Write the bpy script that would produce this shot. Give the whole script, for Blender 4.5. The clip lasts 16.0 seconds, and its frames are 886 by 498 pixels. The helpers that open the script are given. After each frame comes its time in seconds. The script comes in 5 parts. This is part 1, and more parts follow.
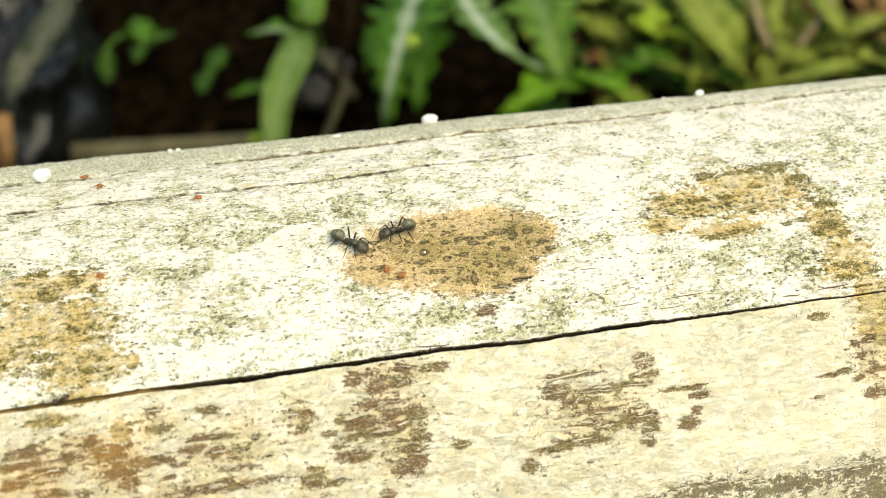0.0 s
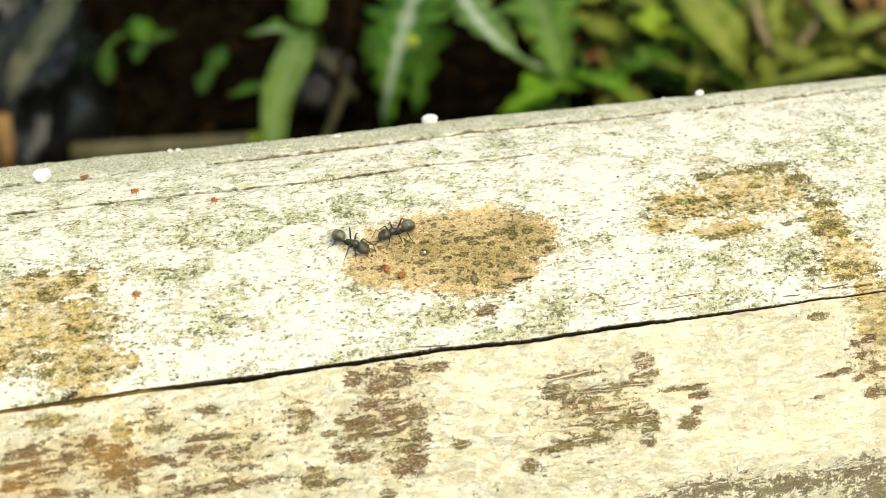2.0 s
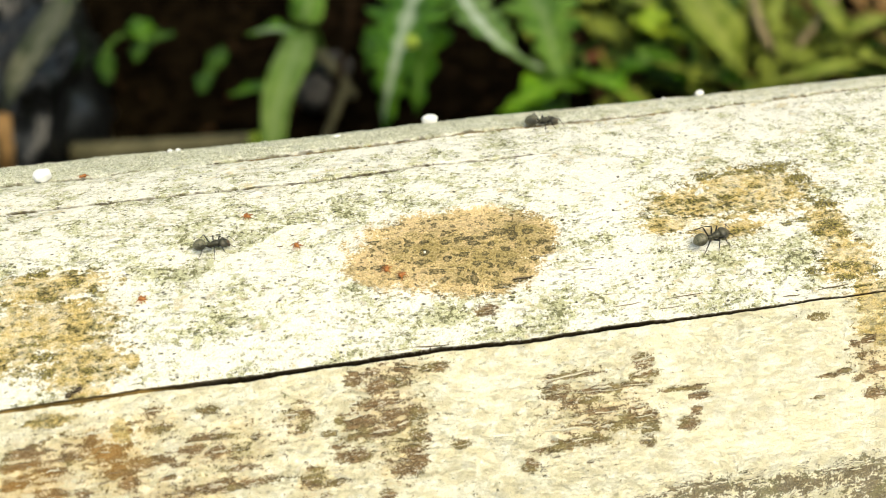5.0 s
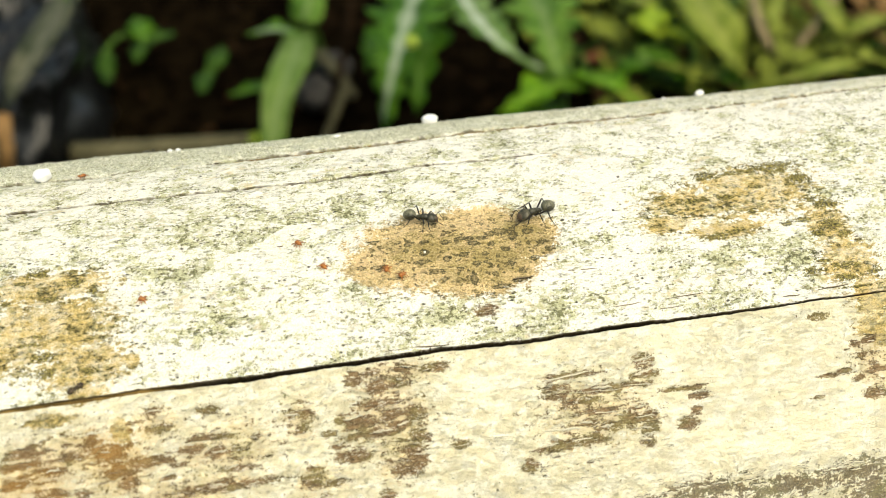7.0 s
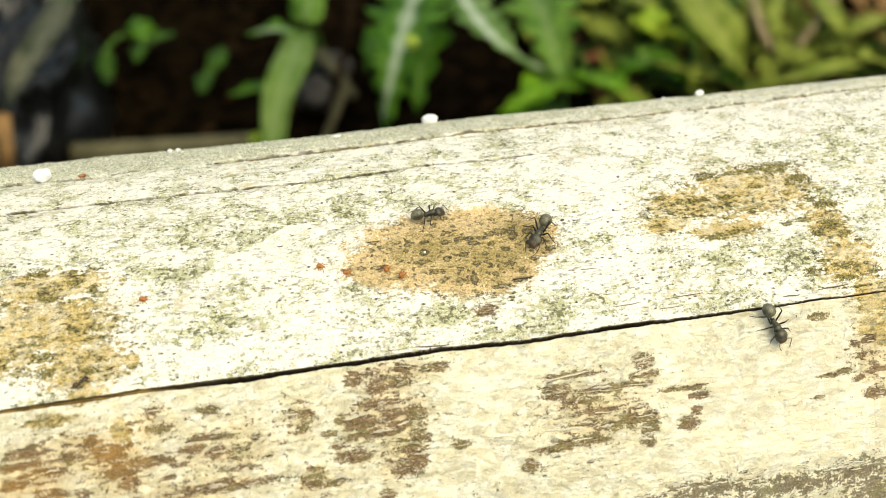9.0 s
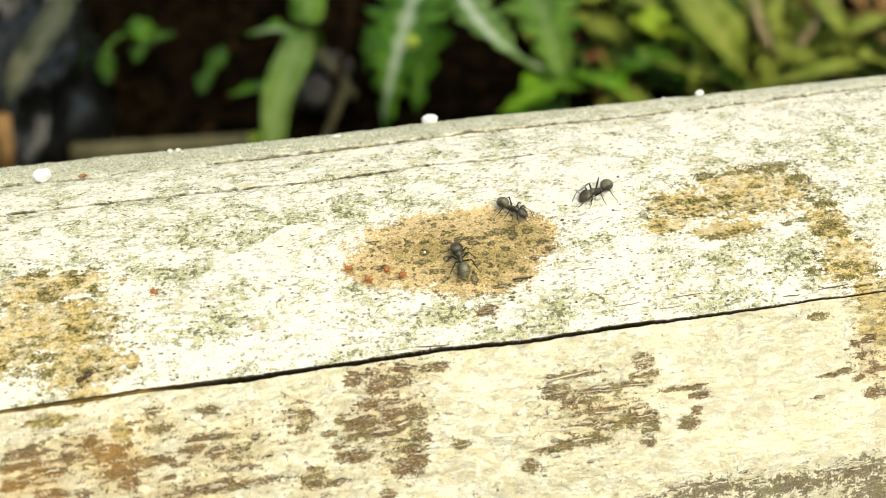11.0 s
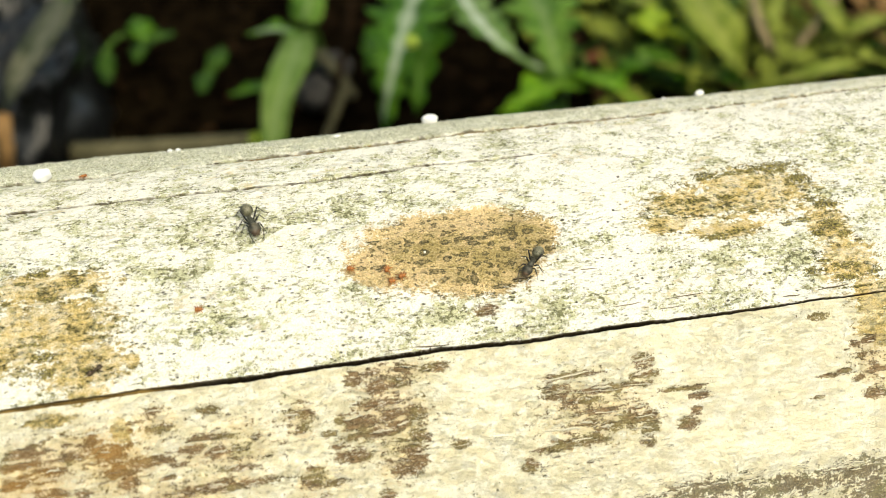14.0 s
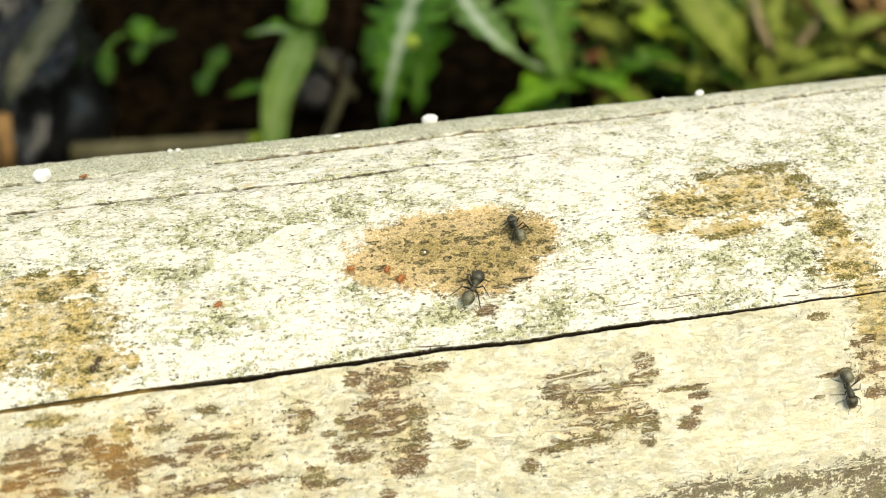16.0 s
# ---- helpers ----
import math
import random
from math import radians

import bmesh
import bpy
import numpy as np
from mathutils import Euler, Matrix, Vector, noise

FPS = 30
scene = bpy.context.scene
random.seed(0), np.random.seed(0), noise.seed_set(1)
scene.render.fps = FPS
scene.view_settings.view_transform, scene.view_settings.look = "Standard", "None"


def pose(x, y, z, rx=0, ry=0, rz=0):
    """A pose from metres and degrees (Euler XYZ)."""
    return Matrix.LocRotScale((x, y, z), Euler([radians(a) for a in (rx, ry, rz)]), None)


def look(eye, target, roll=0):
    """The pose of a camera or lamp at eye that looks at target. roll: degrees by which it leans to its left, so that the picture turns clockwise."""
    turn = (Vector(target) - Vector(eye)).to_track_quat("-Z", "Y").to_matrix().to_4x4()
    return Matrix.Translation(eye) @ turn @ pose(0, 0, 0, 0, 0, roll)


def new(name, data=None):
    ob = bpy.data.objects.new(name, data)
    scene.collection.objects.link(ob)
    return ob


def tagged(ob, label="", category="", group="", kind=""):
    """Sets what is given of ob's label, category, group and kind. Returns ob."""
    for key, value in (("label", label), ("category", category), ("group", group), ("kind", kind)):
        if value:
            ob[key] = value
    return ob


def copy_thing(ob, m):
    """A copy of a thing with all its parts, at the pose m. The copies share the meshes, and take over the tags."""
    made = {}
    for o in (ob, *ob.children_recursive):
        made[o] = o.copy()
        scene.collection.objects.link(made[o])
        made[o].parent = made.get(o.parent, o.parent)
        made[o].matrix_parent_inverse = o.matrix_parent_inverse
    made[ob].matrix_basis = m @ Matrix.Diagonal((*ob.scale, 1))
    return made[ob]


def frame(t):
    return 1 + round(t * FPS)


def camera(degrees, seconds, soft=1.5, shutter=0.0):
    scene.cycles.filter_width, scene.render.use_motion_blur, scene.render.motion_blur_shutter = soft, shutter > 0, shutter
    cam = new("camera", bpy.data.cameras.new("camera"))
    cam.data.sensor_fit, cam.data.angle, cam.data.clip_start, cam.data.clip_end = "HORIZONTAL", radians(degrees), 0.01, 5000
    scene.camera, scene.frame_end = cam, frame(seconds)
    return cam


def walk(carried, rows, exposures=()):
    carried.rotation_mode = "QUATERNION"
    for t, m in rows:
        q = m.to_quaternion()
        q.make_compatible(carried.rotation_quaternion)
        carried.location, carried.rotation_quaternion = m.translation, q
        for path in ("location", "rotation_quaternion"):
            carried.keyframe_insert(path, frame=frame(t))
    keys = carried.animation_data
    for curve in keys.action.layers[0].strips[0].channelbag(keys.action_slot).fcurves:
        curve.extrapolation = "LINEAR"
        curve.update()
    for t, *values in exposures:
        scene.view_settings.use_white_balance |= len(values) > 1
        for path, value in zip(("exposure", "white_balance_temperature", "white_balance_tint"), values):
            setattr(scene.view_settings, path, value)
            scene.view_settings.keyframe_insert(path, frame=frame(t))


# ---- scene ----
cam = camera(45, 16.0, soft=0.6, shutter=0.12)
EYE = Vector((0.0, -0.13593, 0.26311))
AHEAD = Vector((0.14059, 0.68028, -0.71934))
cam.data.dof.use_dof = True
cam.data.dof.focus_distance = 0.19
cam.data.dof.aperture_fstop = 15.0
VIEW = look(EYE, EYE + AHEAD, 1.459)
walk(cam, [(0.0, VIEW), (16.0, VIEW)], exposures=[(0.0, 0.89, 7950, -2), (6.5, 0.9, 7950, -2), (12.5, 0.9, 7950, -2), (16.0, 0.86, 7950, -2)])

# ---- light: bright overcast day, sun veiled behind the camera ----
world = bpy.data.worlds.new("overcast_sky")
scene.world = world
world.use_nodes = True
sky = world.node_tree.nodes.new("ShaderNodeTexSky")
sky.sky_type = "NISHITA"
sky.sun_disc = False
sky.sun_elevation = radians(64)
sky.sun_rotation = radians(141)
sky.air_density, sky.dust_density = 1.0, 4.0
world.node_tree.links.new(sky.outputs[0], world.node_tree.nodes["Background"].inputs[0])
world.node_tree.nodes["Background"].inputs[1].default_value = 0.12
sun_data = bpy.data.lights.new("sun", "SUN")
sun_data.energy, sun_data.angle, sun_data.color = 0.9, radians(50), (1.0, 0.96, 0.88)
sun = new("sun", sun_data)
sun.matrix_world = look((0.45, -0.55, 1.5), (0, 0, 0))


# ---- materials ----
class Mat:
    """A node material with short calls for the nodes."""

    def __init__(self, name, rough=0.7, metal=0.0, spec=0.5):
        self.m = bpy.data.materials.new(name)
        self.m.use_nodes = True
        self.t = self.m.node_tree
        self.b = self.t.nodes["Principled BSDF"]
        self.b.inputs["Roughness"].default_value = rough
        self.b.inputs["Metallic"].default_value = metal
        self.b.inputs["Specular IOR Level"].default_value = spec

    def put(self, socket, value):
        if isinstance(value, bpy.types.NodeSocket):
            self.t.links.new(value, socket)
        elif isinstance(value, (tuple, list)):
            socket.default_value = (*value, 1.0) if len(value) == 3 and socket.type == "RGBA" else value
        else:
            socket.default_value = value

    def coords(self, scale=(1, 1, 1), kind="Object"):
        n = self.t.nodes.new("ShaderNodeTexCoord")
        return self.mapped(n.outputs[kind], scale)

    def mapped(self, vec, scale):
        n = self.t.nodes.new("ShaderNodeMapping")
        self.put(n.inputs["Vector"], vec)
        n.inputs["Scale"].default_value = scale
        return n.outputs[0]

    def attr(self, name, out="Fac"):
        n = self.t.nodes.new("ShaderNodeAttribute")
        n.attribute_name = name
        return n.outputs[out]

    def warped(self, vec, scale, amount):
        n = self.t.nodes.new("ShaderNodeTexNoise")
        self.put(n.inputs["Vector"], vec)
        n.inputs["Scale"].default_value = scale
        c = self.t.nodes.new("ShaderNodeVectorMath")
        c.operation = "MULTIPLY_ADD"
        self.t.links.new(n.outputs["Color"], c.inputs[0])
        c.inputs[1].default_value = (amount, amount, 0)
        self.put(c.inputs[2], vec)
        return c.outputs[0]

    def noise(self, vec, scale, detail=4, rough=0.55, warp=0.0):
        n = self.t.nodes.new("ShaderNodeTexNoise")
        self.put(n.inputs["Vector"], vec)
        for k, v in (("Scale", scale), ("Detail", detail), ("Roughness", rough), ("Distortion", warp)):
            n.inputs[k].default_value = v
        return n.outputs["Fac"]

    def cells(self, vec, scale, feature="F1", out="Distance"):
        n = self.t.nodes.new("ShaderNodeTexVoronoi")
        n.feature = feature
        self.put(n.inputs["Vector"], vec)
        n.inputs["Scale"].default_value = scale
        return n.outputs[out]

    def math(self, op, a, b=0.0, c=0.0):
        n = self.t.nodes.new("ShaderNodeMath")
        n.operation = op
        for i, v in enumerate((a, b, c)):
            self.put(n.inputs[i], v)
        return n.outputs[0]

    def step(self, a, lo, hi, to_lo=0.0, to_hi=1.0):
        n = self.t.nodes.new("ShaderNodeMapRange")
        n.interpolation_type = "SMOOTHSTEP"
        for i, v in enumerate((a, lo, hi, to_lo, to_hi)):
            self.put(n.inputs[i], v)
        return n.outputs[0]

    def mix(self, f, a, b):
        n = self.t.nodes.new("ShaderNodeMix")
        n.data_type = "RGBA"
        self.put(n.inputs[0], f)
        self.put(n.inputs[6], a)
        self.put(n.inputs[7], b)
        return n.outputs[2]

    def bump(self, h, strength, dist):
        n = self.t.nodes.new("ShaderNodeBump")
        n.inputs["Strength"].default_value = strength
        n.inputs["Distance"].default_value = dist
        self.put(n.inputs["Height"], h)
        self.put(self.b.inputs["Normal"], n.outputs[0])
        return n

    def colour(self, c):
        self.put(self.b.inputs["Base Color"], c)
        return self

    def rough(self, r):
        self.put(self.b.inputs["Roughness"], r)
        return self


def simple(name, a, b, scale, rough=0.7, bump=0.3, dist=0.0005, spec=0.5):
    """Two tones blended by noise at two scales, with a fine relief."""
    m = Mat(name, rough, spec=spec)
    co = m.coords()
    n = m.noise(co, scale, 5)
    f = m.noise(co, scale * 6, 3)
    k = m.step(m.math("ADD", m.math("MULTIPLY", n, 0.7), m.math("MULTIPLY", f, 0.3)), 0.35, 0.65)
    m.colour(m.mix(k, a, b))
    m.rough(m.step(f, 0.3, 0.7, max(0.0, rough - 0.12), min(1.0, rough + 0.12)))
    m.bump(m.math("ADD", n, m.math("MULTIPLY", f, 0.4)), bump, dist)
    return m.m


def log_material():
    """Weathered barkless wood under pale lichen, with stains carried by the mesh."""
    m = Mat("weathered_log", 0.85, spec=0.25)
    g = m.attr("grain", "Vector")
    n_big = m.noise(m.mapped(g, (0.06, 0.11, 1)), 1.0, 3, 0.6)
    n_zone = m.noise(m.mapped(g, (0.10, 0.16, 1)), 1.3, 3, 0.6)
    n_mid = m.noise(m.mapped(g, (0.40, 0.64, 1.0)), 1.0, 6, 0.68, 0.12)
    n_fine = m.noise(m.mapped(g, (1.0, 1.35, 1.0)), 1.0, 5, 0.66, 0.12)
    n_flake = m.noise(m.mapped(g, (0.62, 0.95, 1.0)), 1.0, 5, 0.64, 0.15)
    n_dot = m.noise(g, 3.6, 3, 0.65)
    n_fibre = m.noise(m.mapped(g, (0.22, 4.5, 1.0)), 1.0, 3, 0.6)
    low = m.attr("lower")
    grit = m.math("SUBTRACT", m.noise(g, 2.6, 5, 0.75), 0.5)
    mid0 = m.math("SUBTRACT", n_mid, 0.5)
    fine0 = m.math("SUBTRACT", n_fine, 0.5)
    flake0 = m.math("SUBTRACT", n_flake, 0.5)
    # bare wood and white crust
    wood = m.mix(m.step(n_fibre, 0.32, 0.68), (0.72, 0.63, 0.41), (0.86, 0.79, 0.58))
    white = m.mix(m.step(n_dot, 0.3, 0.65), (0.84, 0.81, 0.67), (0.95, 0.945, 0.89))
    cover = m.math("ADD", m.math("ADD", n_mid, m.math("MULTIPLY", grit, 0.4)), m.math("MULTIPLY", m.math("SUBTRACT", n_big, 0.5), 0.8))
    cover = m.math("SUBTRACT", cover, m.math("MULTIPLY", low, 0.13))
    crust = m.step(cover, 0.29, 0.38)
    col = m.mix(crust, wood, white)
    soft = m.noise(m.mapped(g, (0.24, 0.36, 1.0)), 1.0, 5, 0.62)
    cream = m.mix(m.step(soft, 0.4, 0.62), (0.79, 0.72, 0.51), (0.9, 0.865, 0.715))
    cream = m.mix(m.step(n_mid, 0.5, 0.72), cream, (0.93, 0.92, 0.84))
    cream = m.mix(m.step(n_fibre, 0.6, 0.75, 0.0, 0.12), cream, (0.6, 0.48, 0.26))
    cream = m.mix(m.math("MULTIPLY", m.attr("worn"), 0.75), cream, m.mix(m.step(soft, 0.4, 0.65), (0.86, 0.79, 0.59), (0.92, 0.885, 0.75)))
    cream = m.mix(m.math("MULTIPLY", m.step(m.noise(g, 4.2, 3, 0.7), 0.56, 0.64), 0.6), cream, (0.5, 0.45, 0.22))
    cream = m.mix(m.step(m.noise(g, 1.5, 5, 0.72), 0.5, 0.6, 0.0, 0.36), cream, (0.7, 0.675, 0.44))
    col = m.mix(low, col, cream)
    keep = m.math("SUBTRACT", 1.0, m.math("MULTIPLY", m.attr("worn"), 0.85))
    # pale olive film, then darker flakes of algae along the grain
    zone = m.math("ADD", m.math("MULTIPLY", m.math("SUBTRACT", n_zone, 0.5), 0.9), m.math("MULTIPLY", m.attr("algae"), 0.1))
    film = m.math("SUBTRACT", m.math("ADD", m.math("ADD", n_flake, zone), m.math("MULTIPLY", fine0, 0.5)), m.math("MULTIPLY", low, 0.23))
    film = m.math("ADD", film, m.math("MULTIPLY", grit, 0.85))
    film = m.math("SUBTRACT", film, m.math("MULTIPLY", m.attr("worn"), 0.3))
    film_on = m.step(film, 0.515, 0.63)
    col = m.mix(m.math("MULTIPLY", film_on, 0.74), col, m.mix(m.step(n_dot, 0.36, 0.64), (0.67, 0.67, 0.37), (0.44, 0.45, 0.19)))
    dark = m.math("SUBTRACT", m.math("ADD", m.math("ADD", n_fine, m.math("MULTIPLY", zone, 0.62)), m.math("MULTIPLY", mid0, 0.45)),
                  m.math("MULTIPLY", low, 0.07))
    dark = m.math("ADD", dark, m.math("MULTIPLY", grit, 0.6))
    dark = m.math("SUBTRACT", dark, m.math("MULTIPLY", m.attr("worn"), 0.25))
    dark_on = m.step(dark, 0.615, 0.675)
    col = m.mix(m.math("MULTIPLY", dark_on, 0.8), col, m.mix(m.step(n_dot, 0.4, 0.62), (0.18, 0.18, 0.072), (0.055, 0.055, 0.025)))
    # fine crumbs, and painted dark edge shade of lifted flakes along the grain
    crumbs = m.math("MULTIPLY", m.step(m.noise(m.mapped(g, (1.0, 1.5, 1.0)), 3.4, 3, 0.7), 0.56, 0.62), m.step(n_zone, 0.35, 0.6, 0.3, 0.85))
    crumbs = m.math("MULTIPLY", crumbs, keep)
    col = m.mix(m.math("MULTIPLY", crumbs, m.step(low, 0.0, 1.0, 0.6, 0.2)), col, m.mix(n_mid, (0.33, 0.31, 0.13), (0.15, 0.14, 0.06)))
    tiny = m.step(m.noise(m.mapped(g, (1.0, 1.4, 1.0)), 5.2, 3, 0.7), 0.585, 0.63)
    tiny = m.math("MULTIPLY", tiny, m.step(m.math("ADD", n_zone, m.math("MULTIPLY", fine0, 0.8)), 0.4, 0.62, 0.1, 0.9))
    tiny = m.math("MULTIPLY", tiny, m.step(low, 0.0, 1.0, 1.0, 0.4))
    tiny = m.math("MULTIPLY", tiny, keep)
    col = m.mix(tiny, col, m.mix(n_mid, (0.2, 0.17, 0.075), (0.06, 0.055, 0.028)))
    lines = m.noise(m.mapped(m.warped(g, 0.8, 0.8), (0.2, 0.95, 1.0)), 1.0, 3, 0.6, 0.3)
    lip = m.step(m.math("ABSOLUTE", m.math("SUBTRACT", lines, 0.5)), 0.02, 0.006)
    lip_here = m.step(m.noise(m.mapped(g, (0.3, 0.6, 1)), 1.0, 3), 0.5, 0.6)
    lip_on = m.math("MULTIPLY", m.math("MULTIPLY", lip, lip_here), keep)
    col = m.mix(m.math("MULTIPLY", lip_on, m.step(low, 0.0, 1.0, 0.55, 0.12)), col, (0.16, 0.14, 0.07))
    # small lifted flakes, olive inside a dark rim
    dash = m.math("ADD", m.cells(m.mapped(m.warped(g, 0.8, 0.5), (0.6, 1.55, 1.0)), 1.0), m.math("MULTIPLY", fine0, 0.4))
    dash_in = m.step(dash, 0.29, 0.23)
    dash_here = m.math("MULTIPLY", m.step(m.math("ADD", m.noise(g, 0.3, 2), m.math("MULTIPLY", zone, 0.3)), 0.46, 0.58), m.math("MULTIPLY", m.step(low, 0.0, 1.0, 1.0, 0.3), keep))
    dash_rim = m.math("MULTIPLY", m.math("MULTIPLY", dash_in, m.step(dash, 0.13, 0.2)), dash_here)
    col = m.mix(m.math("MULTIPLY", m.math("MULTIPLY", dash_in, dash_here), 0.5), col, (0.54, 0.52, 0.26))
    col = m.mix(m.math("MULTIPLY", dash_rim, 0.5), col, (0.12, 0.115, 0.05))
    # dark pits, some ringed
    pit = m.cells(m.mapped(g, (0.55, 1.05, 1.0)), 0.9)
    pit_here = m.math("MULTIPLY", m.step(m.noise(g, 0.33, 2), 0.42, 0.55), m.step(low, 0.0, 1.0, 1.0, 0.35))
    pit_on = m.math("MULTIPLY", m.step(m.math("ADD", pit, m.math("MULTIPLY", fine0, 0.5)), 0.2, 0.1), pit_here)
    col = m.mix(m.math("MULTIPLY", pit_on, 0.9), col, (0.055, 0.052, 0.035))
    # grey weathering toward the back of the log, with the tilt's shade put into the colour
    grey_w = m.step(m.math("ADD", m.attr("ridge"), m.math("MULTIPLY", mid0, 1.2)), 0.3, 0.65)
    grey = m.mix(m.step(n_fine, 0.36, 0.62), (0.76, 0.765, 0.59), (0.37, 0.38, 0.225))
    # pale grain painted as sparkle on the rough back edge
    grey = m.mix(m.step(m.noise(g, 2.6, 4, 0.7), 0.5, 0.6), grey, (0.92, 0.91, 0.81))
    grey = m.mix(m.step(m.noise(g, 3.1, 3, 0.7), 0.55, 0.66), grey, (0.1, 0.095, 0.05))
    col = m.mix(m.math("MULTIPLY", grey_w, 0.88), col, grey)
    # ochre stains
    grains = m.step(m.noise(m.mapped(g, (0.8, 1.3, 1.0)), 3.6, 4, 0.7), 0.52, 0.58)
    grains = m.math("MULTIPLY", grains, m.step(n_mid, 0.44, 0.58, 0.1, 0.9))
    oc = m.math("ADD", m.attr("ochre"), m.math("ADD", m.math("MULTIPLY", flake0, 1.15), m.math("MULTIPLY", fine0, 0.7)))
    oc = m.math("ADD", oc, m.math("MULTIPLY", grit, 0.65))
    oc_on = m.step(oc, 0.46, 0.62)
    ochre = m.mix(m.step(n_dot, 0.38, 0.62), (0.53, 0.37, 0.105), (0.78, 0.61, 0.27))
    ochre = m.mix(m.step(m.math("ADD", n_fine, m.math("ADD", m.math("MULTIPLY", mid0, 0.6), m.math("MULTIPLY", zone, 0.5))), 0.47, 0.62, 0.0, 0.85), ochre, (0.2, 0.165, 0.05))
    ochre = m.mix(m.step(m.math("ADD", grit, m.math("ADD", m.math("MULTIPLY", mid0, 0.5), m.math("MULTIPLY", flake0, 0.5))), 0.05, 0.18, 0.0, 0.6), ochre, (0.17, 0.135, 0.035))
    ochre = m.mix(m.math("MULTIPLY", m.math("MAXIMUM", dark_on, lip_on), 0.9), ochre, (0.055, 0.05, 0.02))
    ochre = m.mix(m.math("MULTIPLY", grains, 0.6), ochre, (0.075, 0.062, 0.022))
    col = m.mix(m.math("MULTIPLY", oc_on, m.step(m.math("ADD", soft, m.math("MULTIPLY", mid0, 0.6)), 0.38, 0.6, 0.6, 0.96)), col, ochre)
    ol = m.math("ADD", m.attr("olive"), m.math("ADD", m.math("MULTIPLY", flake0, 1.1), fine0))
    ol = m.math("ADD", ol, m.math("MULTIPLY", m.math("SUBTRACT", n_dot, 0.5), 0.9))
    ol = m.math("ADD", ol, m.math("MULTIPLY", grit, 1.8))
    ol_on = m.step(ol, 0.47, 0.62)
    clump = m.step(m.noise(m.mapped(g, (0.85, 1.2, 1.0)), 2.6, 5, 0.75), 0.44, 0.54)
    col = m.mix(m.math("MULTIPLY", ol_on, 0.9), col, m.mix(clump, (0.36, 0.3, 0.085), (0.05, 0.046, 0.017)))
    # the worn knot
    tn = m.math("ADD", m.attr("knot"), m.math("ADD", m.math("MULTIPLY", fine0, 0.28), m.math("MULTIPLY", mid0, 0.3)))
    tn = m.math("ADD", tn, m.math("ADD", m.math("MULTIPLY", grit, 0.55), m.math("MULTIPLY", flake0, 0.3)))
    tn = m.math("ADD", tn, m.math("MULTIPLY", m.math("SUBTRACT", m.noise(g, 0.24, 3, 0.6), 0.5), 0.42))
    tn_on = m.step(tn, 0.46, 0.55)
    n_iso = m.noise(g, 1.5, 5, 0.7)
    tan = m.mix(m.step(n_dot, 0.35, 0.65), (0.58, 0.405, 0.17), (0.9, 0.73, 0.44))
    tan = m.mix(m.step(n_iso, 0.5, 0.66, 0.0, 0.7), tan, (0.40, 0.29, 0.12))
    tan = m.mix(m.step(n_zone, 0.48, 0.66, 0.0, 0.5), tan, (0.46, 0.36, 0.18))
    tan = m.mix(m.step(m.noise(g, 0.16, 3, 0.6), 0.46, 0.62, 0.0, 0.4), tan, (0.88, 0.66, 0.4))
    tan = m.mix(m.step(m.noise(g, 2.9, 4, 0.75), 0.54, 0.64, 0.0, 0.5), tan, (0.38, 0.26, 0.09))
    ks = m.math("ADD", m.attr("knot_dark"), m.math("MULTIPLY", mid0, 1.3))
    tan = m.mix(m.step(m.math("ADD", ks, m.math("MULTIPLY", grit, 0.8)), 0.45, 0.95, 0.0, 0.75), tan, m.mix(n_dot, (0.26, 0.2, 0.055), (0.5, 0.4, 0.15)))
    tan = m.mix(m.step(m.math("ADD", grit, m.math("MULTIPLY", ks, 0.12)), 0.09, 0.17, 0.0, 0.6), tan, (0.17, 0.12, 0.035))
    sp = m.math("ADD", m.attr("spot"), m.math("ADD", m.math("MULTIPLY", fine0, 1.1), m.math("MULTIPLY", m.math("SUBTRACT", n_dot, 0.5), 0.8)))
    sp = m.math("ADD", sp, m.math("MULTIPLY", grit, 0.5))
    sp_on = m.math("MULTIPLY", m.step(sp, 0.52, 0.59), m.step(sp, 0.68, 0.8, 1.0, 0.45))
    wg = m.warped(g, 0.9, 1.3)
    speck = m.cells(m.mapped(wg, (0.85, 1.3, 1.0)), 1.0)
    rim = m.math("MULTIPLY", m.step(speck, 0.33, 0.27), m.step(speck, 0.1, 0.2, 0.3, 1.0))
    spots = m.math("MULTIPLY", rim, m.step(m.noise(g, 0.5, 3), 0.36, 0.48, 0.0, 0.9))
    spots = m.math("MAXIMUM", spots, m.math("MULTIPLY", m.step(m.math("ADD", n_flake, m.math("MULTIPLY", fine0, 0.6)), 0.6, 0.66), 0.7))
    spots = m.math("MULTIPLY", spots, m.step(ks, 0.1, 0.45, 0.3, 0.95))
    tan = m.mix(spots, tan, (0.06, 0.054, 0.026))
    tan = m.mix(m.math("MULTIPLY", sp_on, 0.95), tan, m.mix(n_dot, (0.028, 0.027, 0.014), (0.09, 0.082, 0.04)))
    tan = m.mix(m.step(m.noise(g, 2.2, 4, 0.7), 0.5, 0.62, 0.0, 0.2), tan, (0.72, 0.56, 0.3))
    tan = m.mix(m.math("MULTIPLY", dark_on, 0.5), tan, (0.14, 0.11, 0.045))
    tan = m.mix(m.math("MULTIPLY", grains, m.step(ks, 0.3, 0.7, 0.05, 0.5)), tan, (0.09, 0.07, 0.026))
    col = m.mix(tn_on, col, tan)
